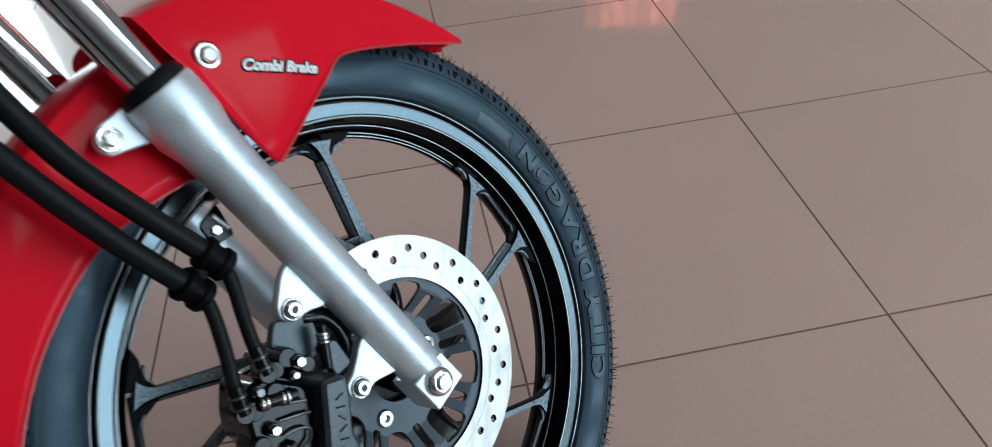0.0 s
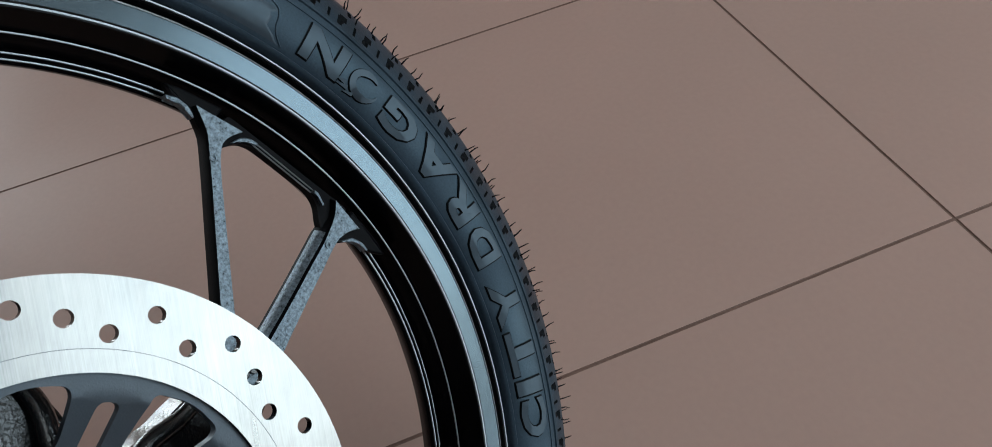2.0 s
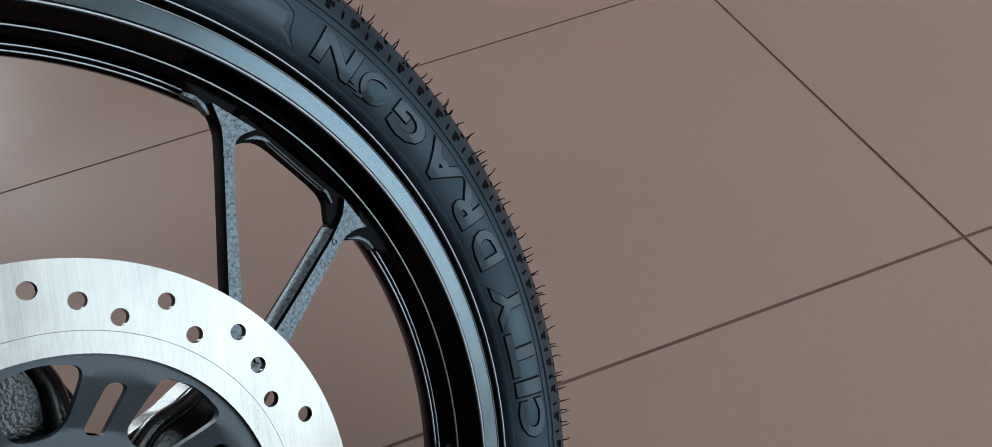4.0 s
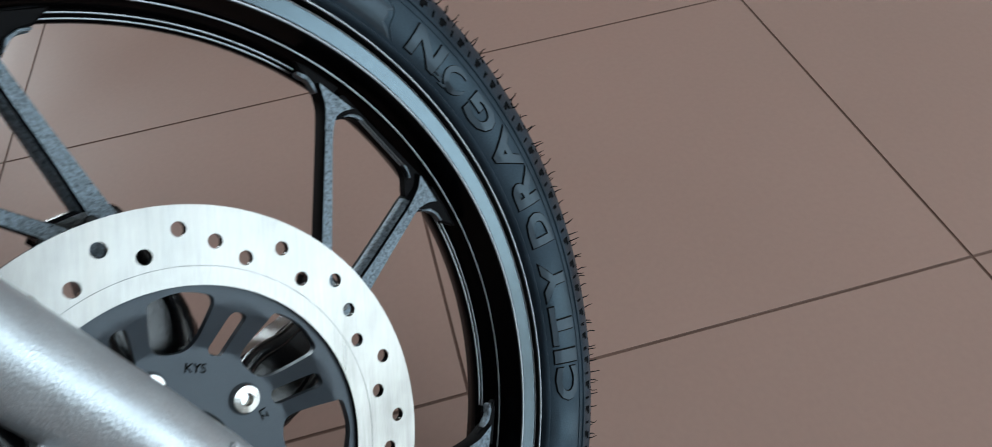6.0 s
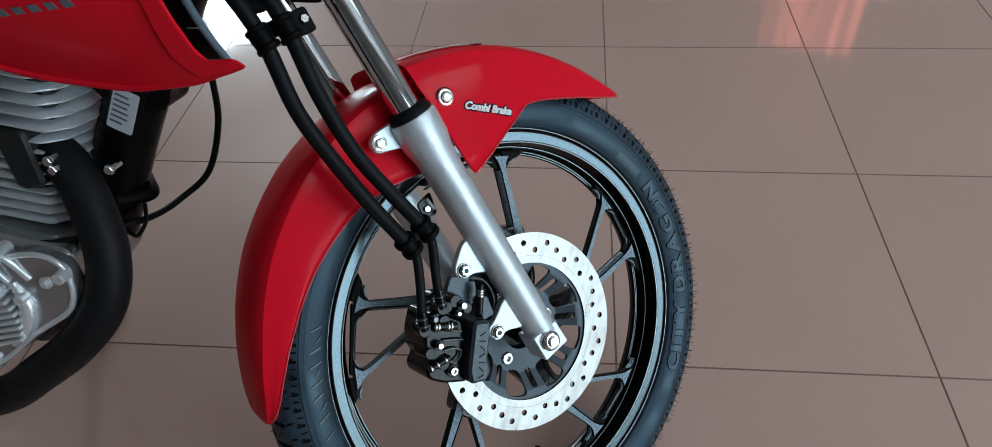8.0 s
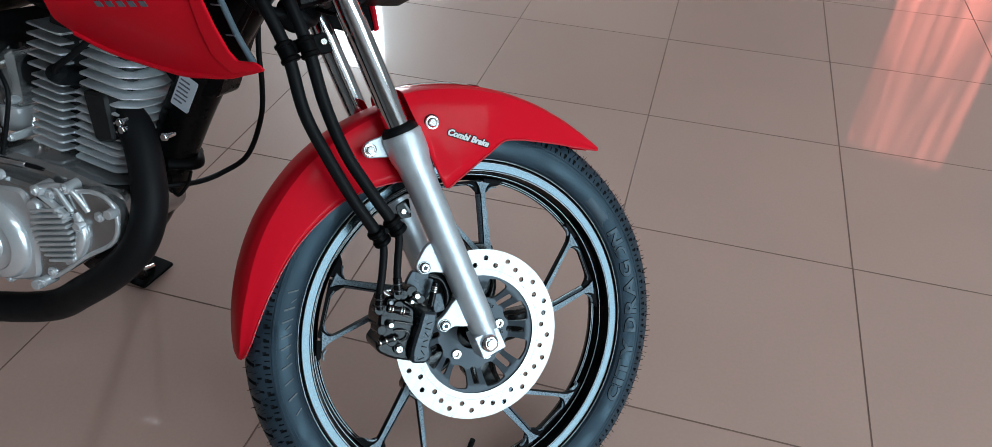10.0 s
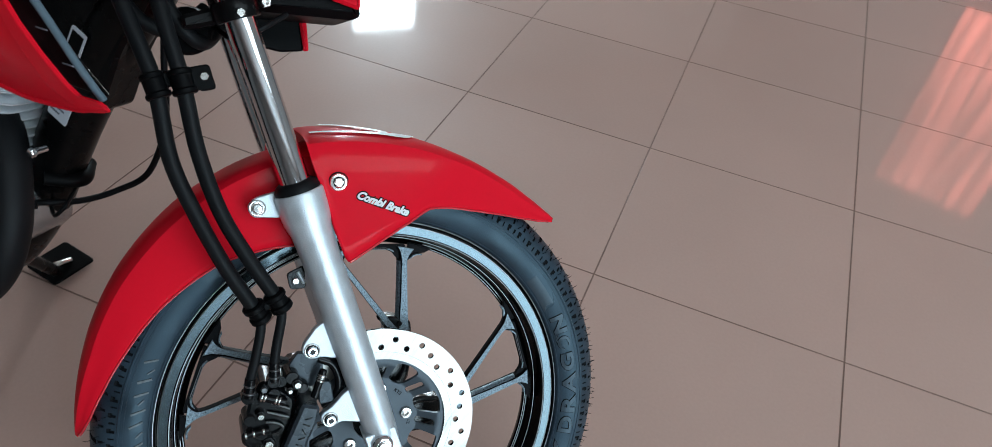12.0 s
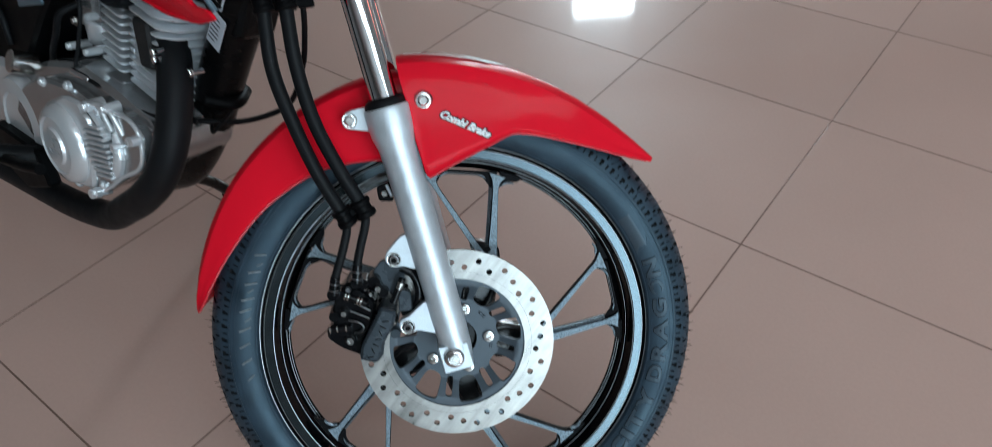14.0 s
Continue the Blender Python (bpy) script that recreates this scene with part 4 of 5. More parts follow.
def guard_side(row, s):
    """From the crown (s = 0) to the lower edge (s = 1): half width and radius."""
    crown, w, edge, we = row
    drop = min(0.022, (crown - edge) * 0.6)
    pts = [(0, crown), (0.42 * w, crown - drop * 0.04), (0.76 * w, crown - drop * 0.16), (0.94 * w, crown - drop * 0.42), (w, crown - drop)]
    if s < 0.5:
        k = s / 0.5 * 4
        i = min(int(k), 3)
        return [p + (q - p) * (k - i) for p, q in zip(pts[i], pts[i + 1])]
    f = (s - 0.5) / 0.5
    bulge = 0.0007 * math.sin(math.pi * f)
    return [w + (we - w) * f + bulge, crown - drop + (edge - crown + drop) * f]


def guard(bm, table, a0, a1, steps):
    grid = []
    m = 13
    for i in range(steps + 1):
        a = a0 + (a1 - a0) * i / steps
        row = guard_row(table, a)
        line = []
        for j in range(-m, m + 1):
            y, r = guard_side(row, abs(j) / m)
            x, z = polar(r, a)
            line.append(bm.verts.new((x, math.copysign(y, j), z)))
        grid.append(line)
    for p, q in zip(grid, grid[1:]):
        for j in range(2 * m):
            bm.faces.new((p[j], q[j], q[j + 1], p[j + 1]))
    return grid


bm = bmesh.new()
front_grid = guard(bm, FRONT_GUARD, 37, 95.6, 117)
rear_grid = guard(bm, REAR_GUARD, 94, 166.6, 60)
# step between the raised front part and the rear part
for j in range(26):
    bm.faces.new((front_grid[-1][j], front_grid[-1][j + 1], rear_grid[0][j + 1], rear_grid[0][j]))
bmesh.ops.recalc_face_normals(bm, faces=bm.faces)
mudguard = part("front_mudguard", bm, RED, bike, "glossy red plastic front mudguard with a raised front part", FRONT, 30)
sol = mudguard.modifiers.new("thickness", "SOLIDIFY")
sol.thickness, sol.offset = 0.0030, -1.0


def edge_line(table, a0, a1, steps):
    """Places along the lower near edge, for the rolled lip."""
    out = []
    for k in range(steps + 1):
        a = a0 + (a1 - a0) * k / steps
        row = guard_row(table, a)
        x, z = polar(row[2], a)
        out.append((x, -row[3], z))
    return out


part("rolled_lip", tube(bmesh.new(), edge_line(FRONT_GUARD, 38, 92.8, 100), 0.0013, 8, smooth=0), RED_GLOSS, mudguard, "glossy rolled lip")
part("rolled_lip", tube(bmesh.new(), edge_line(REAR_GUARD, 94, 166, 80), 0.0013, 8, smooth=0), RED_GLOSS, mudguard)


def on_guard(x, z, lift=0.0008):
    a, r = math.degrees(math.atan2(z, x)), math.hypot(x, z)
    row = guard_row(FRONT_GUARD, a)
    lo, hi = 0.0, 1.0
    for _ in range(24):
        s = (lo + hi) / 2
        if guard_side(row, s)[1] > r:
            lo = s
        else:
            hi = s
    return Vector((x, -guard_side(row, lo)[0] - lift, z))


p, q = Vector((0.0025, 0.2900)), Vector((0.0675, 0.2535))
along = (q - p).normalized()
across = Vector((-along.y, along.x))
middle = (p + q) / 2
place = lambda u, v, w: on_guard(*(middle + along * u + across * (v - 0.0040)), 0.0012 + w)
part("lettering", lettering("Combi Brake", 0.0113, place, depth=0.0002, bold=0.00055, shear=0.35), WHITE, mudguard, "white italic sticker lettering")
part("sticker", lettering("Combi Brake", 0.0113, lambda u, v, w: place(u, v, w - 0.0008), depth=0.0001, bold=0.0018, shear=0.35), PLASTIC, mudguard, "black outline of the sticker")
fb = on_guard(-0.0085, 0.3017, 0.0)
# black disc added for the shadow in the recess round the bolt
part("recess_shade", rod(bmesh.new(), fb + Vector((0, 0.002, 0)), fb + Vector((0, -0.0005, 0)), 0.0108, 32), HOSE, mudguard)
part("washer", lathe(bmesh.new(), [(0.0056, -0.0002), (0.0059, 0.0020), (0.0066, 0.0026), (0.0084, 0.0023), (0.0094, 0.0010), (0.0094, -0.0002)], 36, Matrix.Translation(fb) @ pose(0, 0, 0, 180, 0, 0), closed=True), ZINC, mudguard, "wide silver collar washer")
part("mounting_bolt", bolt(bmesh.new(), fb + Vector((0, -0.0004, 0)), 0.0052, 0.0048, socket=False), ZINC, mudguard, "zinc plated bolt")
# white flash decal on the crown


def on_crown(a, y, lift=0.0008):
    row = guard_row(FRONT_GUARD, a)
    lo, hi = 0.0, 0.5
    for _ in range(20):
        s = (lo + hi) / 2
        if guard_side(row, s)[0] < abs(y):
            lo = s
        else:
            hi = s
    x, z = polar(guard_side(row, lo)[1] + lift, a)
    return Vector((x, y, z))


bm = bmesh.new()
for line in (((94.2, -0.050, 0.0040), (89.5, -0.055, 0.0044), (84.5, -0.054, 0.0060), (81.0, -0.049, 0.0090), (78.5, -0.044, 0.0120), (76.0, -0.031, 0.0120), (73.4, -0.008, 0.0050)),
             ((91.0, 0.020, 0.0080), (87.5, 0.000, 0.0120), (84.5, -0.018, 0.0120), (81.8, -0.031, 0.0110), (79.8, -0.042, 0.0080))):
    steps = curve_points([(a, y, w) for a, y, w in line], 8)
    lift = 0.0016 if line[0][1] < 0 else 0.0019
    prev = None
    for o in steps:
        row = [bm.verts.new(on_crown(o.x, o.y + o.z * k / 3, lift)) for k in range(-3, 4)]
        if prev:
            for k in range(6):
                bm.faces.new((prev[k], row[k], row[k + 1], prev[k + 1]))
        prev = row
bmesh.ops.recalc_face_normals(bm, faces=bm.faces)
part("decal", bm, WHITE, mudguard, "white flash decal")
part("stay", slab(bmesh.new(), rounded([(-0.054, 0.214), (-0.074, 0.208), (-0.073, 0.190), (-0.056, 0.188)], 0.004), -0.0600, -0.0565, 0.0008), BLACK_MATT, mudguard, "small black stay bracket")
part("stay_edge", rod(bmesh.new(), (-0.0620, -0.0602, 0.2085), (-0.0572, -0.0602, 0.1945), 0.0022, 10), FORK_PAINT, mudguard)
part("stay_bolt", bolt(bmesh.new(), (-0.0656, -0.0600, 0.1985), 0.0040, 0.003, socket=False), STEEL, mudguard)


# ---- brake caliper and hoses ----
caliper = part("brake_caliper", slab(bmesh.new(), rounded([(-0.0825, 0.0740), (-0.0655, 0.0660), (-0.0700, 0.0520), (-0.0850, 0.0280), (-0.0860, 0.0165), (-0.0950, 0.0070), (-0.1140, 0.0135), (-0.1105, 0.0290), (-0.0960, 0.0520)], 0.004), -0.1000, -0.0520, 0.0030),
               CALIPER_GREY, bike, "dark grey and black two-hose brake caliper", FRONT)
part("cylinder_block", slab(bmesh.new(), rounded([(-0.0880, 0.0760), (-0.1080, 0.1000), (-0.1200, 0.1045), (-0.1345, 0.0860), (-0.1410, 0.0690), (-0.1380, 0.0570), (-0.1490, 0.0500), (-0.1500, 0.0385), (-0.1360, 0.0250), (-0.1100, 0.0105), (-0.1090, 0.0300), (-0.0950, 0.0520)], 0.006), -0.0840, -0.0300, 0.003),
     BLACK_MATT, caliper, "black cast cylinder block")
part("far_half", slab(bmesh.new(), rounded([(-0.0640, 0.0860), (-0.1100, 0.0980), (-0.1360, 0.0600), (-0.1300, 0.0200), (-0.0950, 0.0050), (-0.0680, 0.0350)], 0.006), -0.0370, -0.0220, 0.002), BLACK_MATT, caliper)
part("bracket", slab(bmesh.new(), rounded([(-0.0770, 0.1235), (-0.0500, 0.1110), (-0.0560, 0.0900), (-0.0690, 0.0800), (-0.0880, 0.0960), (-0.0890, 0.1110)], 0.004), -0.0745, -0.0660, 0.001), CALIPER_GREY, caliper, "grey steel caliper bracket")
part("bracket_arm", tube(bmesh.new(), [(-0.0560, -0.0700, 0.1120), (-0.0420, -0.0700, 0.1020), (-0.0365, -0.0700, 0.0850), (-0.0390, -0.0690, 0.0680), (-0.0480, -0.0680, 0.0590), (-0.0620, -0.0680, 0.0560)], 0.0072, 14, flat=0.7), BLACK_MATT, caliper)
part("pad_spring", slab(bmesh.new(), rounded([(-0.0620, 0.0880), (-0.0480, 0.0840), (-0.0480, 0.0600), (-0.0640, 0.0600)], 0.004), -0.0800, -0.0700, 0.001), CALIPER_GREY, caliper)
part("pad_cap", rod(bmesh.new(), (-0.0735, -0.0480, 0.0250), (-0.0735, -0.0560, 0.0250), 0.0062, 20), CALIPER_GREY, caliper)
bm = bmesh.new()
for k in range(7):
    f = (k - 3) / 3
    x, z = -0.0900 - 0.0110 * f, 0.0365 - 0.0205 * f
    box(bm, (0.0075, 0.0012, 0.0013), pose(x, -0.1003, z, 0, (28, 62, 100)[k % 3] - 30, 0), 0.0003)
part("cast_mark", bm, BLACK_MATT, caliper, "raised bars of the maker's mark")
for x, z, y, r, mt in ((-0.0839, 0.0940, -0.090, 0.0046, STEEL), (-0.0925, 0.0890, -0.090, 0.0030, STEEL), (-0.1262, 0.0690, -0.090, 0.0042, STEEL), (-0.1232, 0.0345, -0.088, 0.0056, STEEL), (-0.0722, 0.0458, -0.072, 0.0036, STEEL), (-0.1180, 0.0960, -0.086, 0.0040, DULL_STEEL)):
    bm = rod(bmesh.new(), (x, y + 0.022, z), (x, y, z), r * 1.25, 16)
    part("slide_pin_base", bm, BLACK_MATT, caliper)
    part("slide_pin", bolt(bmesh.new(), (x, y, z), r * 0.88, 0.0045, socket=r > 0.005), mt, caliper)
# bleed nipple, cross pin and lower adjusting screw lying in the plane of the caliper
for (x0, z0), (x1, z1), r, bands in (((-0.0690, 0.0740), (-0.0545, 0.1025), 0.0042, (0.62, 0.72, 0.80)), ((-0.1245, 0.0905), (-0.0985, 0.0765), 0.0046, (0.10, 0.22, 0.62, 0.74)), ((-0.1470, 0.0505), (-0.1200, 0.0500), 0.0036, (0.10, 0.40, 0.78))):
    a, b = Vector((x0, -0.0880, z0)), Vector((x1, -0.0880, z1))
    part("screw_body", rod(bmesh.new(), a, b, r, 16), BLACK_MATT, caliper)
    for f in bands:
        c = a + (b - a) * f
        d = (b - a).normalized() * 0.0013
        part("screw_collar", rod(bmesh.new(), c - d, c + d, r * 1.22, 12), STEEL, caliper)
for pts in ([(-0.1190, -0.0870, 0.0700), (-0.1060, -0.0885, 0.0635), (-0.0985, -0.0880, 0.0590)], [(-0.1225, -0.0870, 0.0590), (-0.1120, -0.0885, 0.0560), (-0.1060, -0.0890, 0.0500), (-0.1100, -0.0885, 0.0440), (-0.1180, -0.0870, 0.0430)], [(-0.1130, -0.0870, 0.0790), (-0.0960, -0.0880, 0.0680)]):
    part("spring_clip", tube(bmesh.new(), pts, 0.0012, 8), DULL_STEEL, caliper)
for x, z, r in ((-0.0880, 0.1010, 0.0085), (-0.1000, 0.1000, 0.0075), (-0.1280, 0.0880, 0.0085), (-0.1380, 0.0650, 0.0075), (-0.1090, 0.0880, 0.0080), (-0.1290, 0.0470, 0.0085), (-0.0790, 0.0870, 0.0070)):
    part("boss", rod(bmesh.new(), (x, -0.060, z), (x, -0.0880, z), r, 18, r * 0.85), BLACK_MATT, caliper)

UPPER_A = [(-0.1880, -0.078, 0.540), (-0.1740, -0.094, 0.475), (-0.1640, -0.1005, 0.419), (-0.1632, -0.101, 0.350), (-0.1505, -0.100, 0.2935), (-0.1335, -0.097, 0.2375), (-0.1170, -0.090, 0.196), (-0.1105, -0.086, 0.1800)]
UPPER_B = [(-0.1500, -0.080, 0.545), (-0.1460, -0.096, 0.478), (-0.1400, -0.1030, 0.420), (-0.1380, -0.102, 0.354), (-0.1280, -0.100, 0.292), (-0.1090, -0.097, 0.238), (-0.0945, -0.092, 0.204), (-0.0885, -0.090, 0.1885)]
LOWER_A = [(-0.1105, -0.086, 0.1820), (-0.1100, -0.090, 0.1660), (-0.1195, -0.092, 0.1380), (-0.1300, -0.092, 0.1120), (-0.1350, -0.090, 0.0930)]
LOWER_B = [(-0.0885, -0.090, 0.1900), (-0.0880, -0.091, 0.1730), (-0.0970, -0.092, 0.1460), (-0.1030, -0.092, 0.1260), (-0.1070, -0.091, 0.1040)]
for upper, lower in ((UPPER_A, LOWER_A), (UPPER_B, LOWER_B)):
    hose = part("brake_hose", tube(bmesh.new(), upper, 0.0076, 18), HOSE, bike, "black sheathed brake hose with its clamps", FRONT)
    part("lower_run", tube(bmesh.new(), lower, 0.0050, 14), HOSE, hose)
    e = Vector(lower[-1])
    w = (Vector(lower[-2]) - e).normalized()
    part("ferrule", rod(bmesh.new(), e, e + w * 0.022, 0.0056, 14), BLACK_MATT, hose)
    for k in range(2):
        part("crimp", rod(bmesh.new(), e + w * (0.004 + 0.0085 * k), e + w * (0.0065 + 0.0085 * k), 0.0062, 14), DULL_STEEL, hose, "crimped steel hose end")
    part("banjo", rod(bmesh.new(), e + Vector((0, 0.012, 0)), e + Vector((0, -0.003, 0)), 0.0072, 18), BLACK_MATT, hose)
    c = Vector(upper[-1])
    d = (Vector(upper[-2]) - c).normalized()
    bm = rod(bmesh.new(), c - d * 0.010, c - d * 0.002, 0.0118, 22)
    rod(bm, c - d * 0.003, c + d * 0.006, 0.0098, 22)
    rod(bm, c + d * 0.005, c + d * 0.012, 0.0118, 22)
    part("clamp", bm, PLASTIC, hose, "black rubber clamp")
    t = Vector(upper[2])
    u = (Vector(upper[1]) - t).normalized()
    bm = rod(bmesh.new(), t - u * 0.012, t - u * 0.006, 0.0118, 22)
    rod(bm, t - u * 0.007, t + u * 0.007, 0.0102, 22)
    rod(bm, t + u * 0.006, t + u * 0.012, 0.0112, 22)
    part("clamp", bm, PLASTIC, hose)
holder = part("hose_holder", slab(bmesh.new(), rounded([(-0.172, 0.430), (-0.114, 0.434), (-0.111, 0.410), (-0.126, 0.409), (-0.130, 0.418), (-0.172, 0.415)], 0.004), -0.098, -0.088, 0.0015), PLASTIC, bike, "black steel hose holder", FRONT)
part("bolt", bolt(bmesh.new(), (-0.120, -0.098, 0.423), 0.0045, 0.004, socket=False), STEEL, holder)
part("joint_bar", slab(bmesh.new(), rounded([(-0.116, 0.188), (-0.085, 0.199), (-0.082, 0.189), (-0.113, 0.177)], 0.003), -0.091, -0.083, 0.001), PLASTIC, holder)

# ---- headlamp fairing over the fork ----
fairing = part("headlamp_fairing", slab(bmesh.new(), rounded([(-0.062, 0.483), (-0.047, 0.480), (0.040, 0.4645), (0.050, 0.468), (0.049, 0.478), (0.060, 0.520), (0.080, 0.62), (-0.040, 0.62), (-0.058, 0.53)], 0.006), -0.040, 0.085, 0.008), PLASTIC, bike, "black headlamp underside with red painted fairing sides", FRONT)
part("side_panel", slab(bmesh.new(), rounded([(-0.0095, 0.5075), (0.0187, 0.4860), (0.0462, 0.4732), (0.0482, 0.4841), (0.0440, 0.5043), (0.052, 0.560), (0.060, 0.62), (-0.035, 0.62)], 0.004), -0.052, -0.041, 0.003), RED, fairing, "red painted fairing side")
part("far_panel", slab(bmesh.new(), rounded([(-0.069, 0.490), (0.0005, 0.490), (0.0003, 0.4385), (-0.0272, 0.4402), (-0.0606, 0.4527)], 0.004), 0.086, 0.094, 0.002), PLASTIC, fairing)
part("far_panel_edge", slab(bmesh.new(), rounded([(0.0008, 0.480), (0.0095, 0.4768), (0.0065, 0.4380), (0.0006, 0.4384)], 0.002), 0.084, 0.098, 0.002), RED, fairing, "red painted far fairing edge")
part("headlamp_lens", slab(bmesh.new(), rounded([(0.0500, 0.4860), (0.0600, 0.4900), (0.085, 0.530), (0.105, 0.62), (0.066, 0.62), (0.0540, 0.530)], 0.005), -0.036, 0.080, 0.006), LENS, fairing, "clear headlamp lens edge")
for pts in ([(-0.160, -0.02, 0.56), (-0.140, -0.045, 0.490), (-0.118, -0.035, 0.456), (-0.095, 0.000, 0.470), (-0.06, 0.01, 0.52)], [(-0.200, -0.01, 0.55), (-0.170, -0.030, 0.485), (-0.135, -0.020, 0.470), (-0.105, 0.0, 0.490)]):
    part("cable_loom", tube(bmesh.new(), pts, 0.0075, 12), HOSE, fairing)
part("horn", rod(bmesh.new(), (-0.122, 0.000, 0.470), (-0.128, -0.030, 0.468), 0.024, 28), PLASTIC, fairing)
part("cable", tube(bmesh.new(), [(-0.10, -0.02, 0.47), (-0.085, -0.06, 0.455), (-0.060, -0.07, 0.462), (-0.03, -0.05, 0.475)], 0.0028), HOSE, fairing)

# ---- main body ----
downtube = part("frame_downtube", tube(bmesh.new(), [(0.0, 0, 0.12), (-0.050, 0, 0.02), (-0.106, 0, -0.070), (-0.160, 0, -0.165), (-0.203, 0, -0.255), (-0.240, 0, -0.335), (-0.300, 0.0, -0.420), (-0.37, 0.0, -0.465)], 0.0335, 24), FRAME, bike,
                "black painted frame tube with a printed label", BODY)
part("gusset", slab(bmesh.new(), rounded([(-0.03, 0.07), (-0.020, 0.02), (-0.075, -0.075), (-0.105, -0.155), (-0.160, -0.165), (-0.200, -0.120), (-0.220, 0.06)], 0.01), -0.026, 0.026, 0.004), FRAME, downtube)


def label_on(x0, z0, x1, z1, w, y, parent, framed=False):
    """A printed label lying along the tube between two places."""
    a, b = Vector((x0, 0, z0)), Vector((x1, 0, z1))
    d = (b - a).normalized()
    s = Vector((d.z, 0, -d.x))
    mid = (a + b) / 2
    m = Matrix(((s.x, 0, d.x, mid.x), (0, 1, 0, y), (s.z, 0, d.z, mid.z), (0, 0, 0, 1)))
    h = (b - a).length
    tag = part("label", slab(bmesh.new(), rounded(rect(-w / 2, w / 2, -h / 2, h / 2), 0.003), -0.0006, 0.0006, 0.0002), PAPER, parent, "dark printed sticker with a pale border" if framed else "pale printed sticker with unreadable lines", m)
    if framed:
        part("dark_field", box(bmesh.new(), (w * 0.74, 0.0006, h * 0.86), pose(0, -0.0008, 0)), PLASTIC, tag)
        return tag
    rng = random.Random(3)
    for k in range(6):
        ww = w * rng.uniform(0.45, 0.75)
        part("print_line", box(bmesh.new(), (ww, 0.0004, h * 0.045), pose((ww - w * 0.8) / 2, -0.0010, h * (0.34 - 0.13 * k))), PRINT, tag)
    return tag


label_on(-0.1600, -0.176, -0.1390, -0.131, 0.029, -0.0350, downtube)
label_on(-0.1440, -0.120, -0.1165, -0.060, 0.022, -0.0360, downtube, framed=True)
part("cable_clip", tube(bmesh.new(), [(-0.176, 0.0, -0.285), (-0.160, -0.030, -0.292), (-0.172, -0.036, -0.308), (-0.192, -0.020, -0.302), (-0.186, 0.006, -0.292)], 0.0025), HOSE, downtube)
part("tube_clamp", tube(bmesh.new(), [(-0.188, -0.034, -0.262), (-0.165, 0, -0.268), (-0.188, 0.034, -0.262)], 0.006, flat=1.6), PLASTIC, downtube)
part("throttle_cable", tube(bmesh.new(), [(-0.090, 0.060, 0.040), (-0.098, 0.066, -0.030), (-0.100, 0.067, -0.105), (-0.096, 0.067, -0.155), (-0.099, 0.066, -0.205), (-0.121, 0.062, -0.266), (-0.150, 0.040, -0.293), (-0.165, 0.000, -0.298), (-0.190, -0.036, -0.297), (-0.230, -0.060, -0.300)], 0.0040), HOSE, downtube, "thin black control cable in a loose bow")
part("clutch_cable", tube(bmesh.new(), [(-0.387, -0.112, -0.2755), (-0.348, -0.110, -0.2755), (-0.299, -0.106, -0.280), (-0.256, -0.102, -0.283), (-0.225, -0.096, -0.286), (-0.170, -0.060, -0.285)], 0.0036), HOSE, downtube)
part("cable_end", rod(bmesh.new(), (-0.405, -0.113, -0.2755), (-0.358, -0.1105, -0.2755), 0.0055, 14), CHROME, downtube)

# fuel tank shroud, leaning outwards towards its top
SHROUD_Y = -0.168


def leaned(bm):
    for v in bm.verts:
        v.co.y -= 0.66 * (v.co.z + 0.070)
    return bm


shroud = part("tank_shroud", leaned(slab(bmesh.new(), rounded([(0.047, 0.063), (0.034, 0.040), (0.029, 0.018), (0.028, -0.013), (0.030, -0.042), (0.036, -0.053), (0.060, -0.0500), (0.068, -0.0575), (0.050, -0.0655), (0.012, -0.0780), (-0.024, -0.0830), (-0.060, -0.0855), (-0.085, -0.0830),
                                                               (-0.119, -0.0775), (-0.150, -0.0695), (-0.178, -0.0560), (-0.196, -0.0400), (-0.190, -0.0150), (-0.165, 0.020), (-0.150, 0.100), (0.075, 0.115)], 0.006), SHROUD_Y, SHROUD_Y + 0.0035, 0.0008)), RED, bike,
              "red fuel tank side shroud", BODY)
facet = slab(bmesh.new(), rounded([(0.0460, 0.063), (0.0330, 0.040), (0.0280, 0.018), (0.0270, -0.013), (0.0290, -0.042), (0.0350, -0.0535), (0.0590, -0.0510), (0.0640, -0.0570), (0.0200, -0.0700), (0.0100, -0.0476), (0.0110, -0.0200), (0.0160, 0.0120), (0.0260, 0.0420), (0.0350, 0.063)], 0.003), SHROUD_Y - 0.0040, SHROUD_Y + 0.001, 0.0004)
for v in facet.verts:
    v.co.y += 0.20 * min(max(v.co.x - 0.010, 0.0), 0.020)
part("front_facet", leaned(facet), RED, shroud)
part("lower_lip", leaned(tube(bmesh.new(), [(0.040, SHROUD_Y + 0.002, -0.0680), (0.012, SHROUD_Y + 0.002, -0.0770), (-0.024, SHROUD_Y + 0.002, -0.0820), (-0.060, SHROUD_Y + 0.002, -0.0845), (-0.119, SHROUD_Y + 0.002, -0.0765), (-0.150, SHROUD_Y + 0.002, -0.0685), (-0.178, SHROUD_Y + 0.002, -0.0550)], lambda f: 0.0010 + 0.0035 * min(1, 2.5 * f))), RED, shroud)
part("air_scoop", leaned(slab(bmesh.new(), rounded([(0.042, -0.058), (0.031, 0.000), (0.034, 0.095), (-0.020, 0.095), (-0.010, -0.062)], 0.004), SHROUD_Y + 0.022, SHROUD_Y + 0.028, 0.002)), PLASTIC, shroud, "black plastic air scoop")
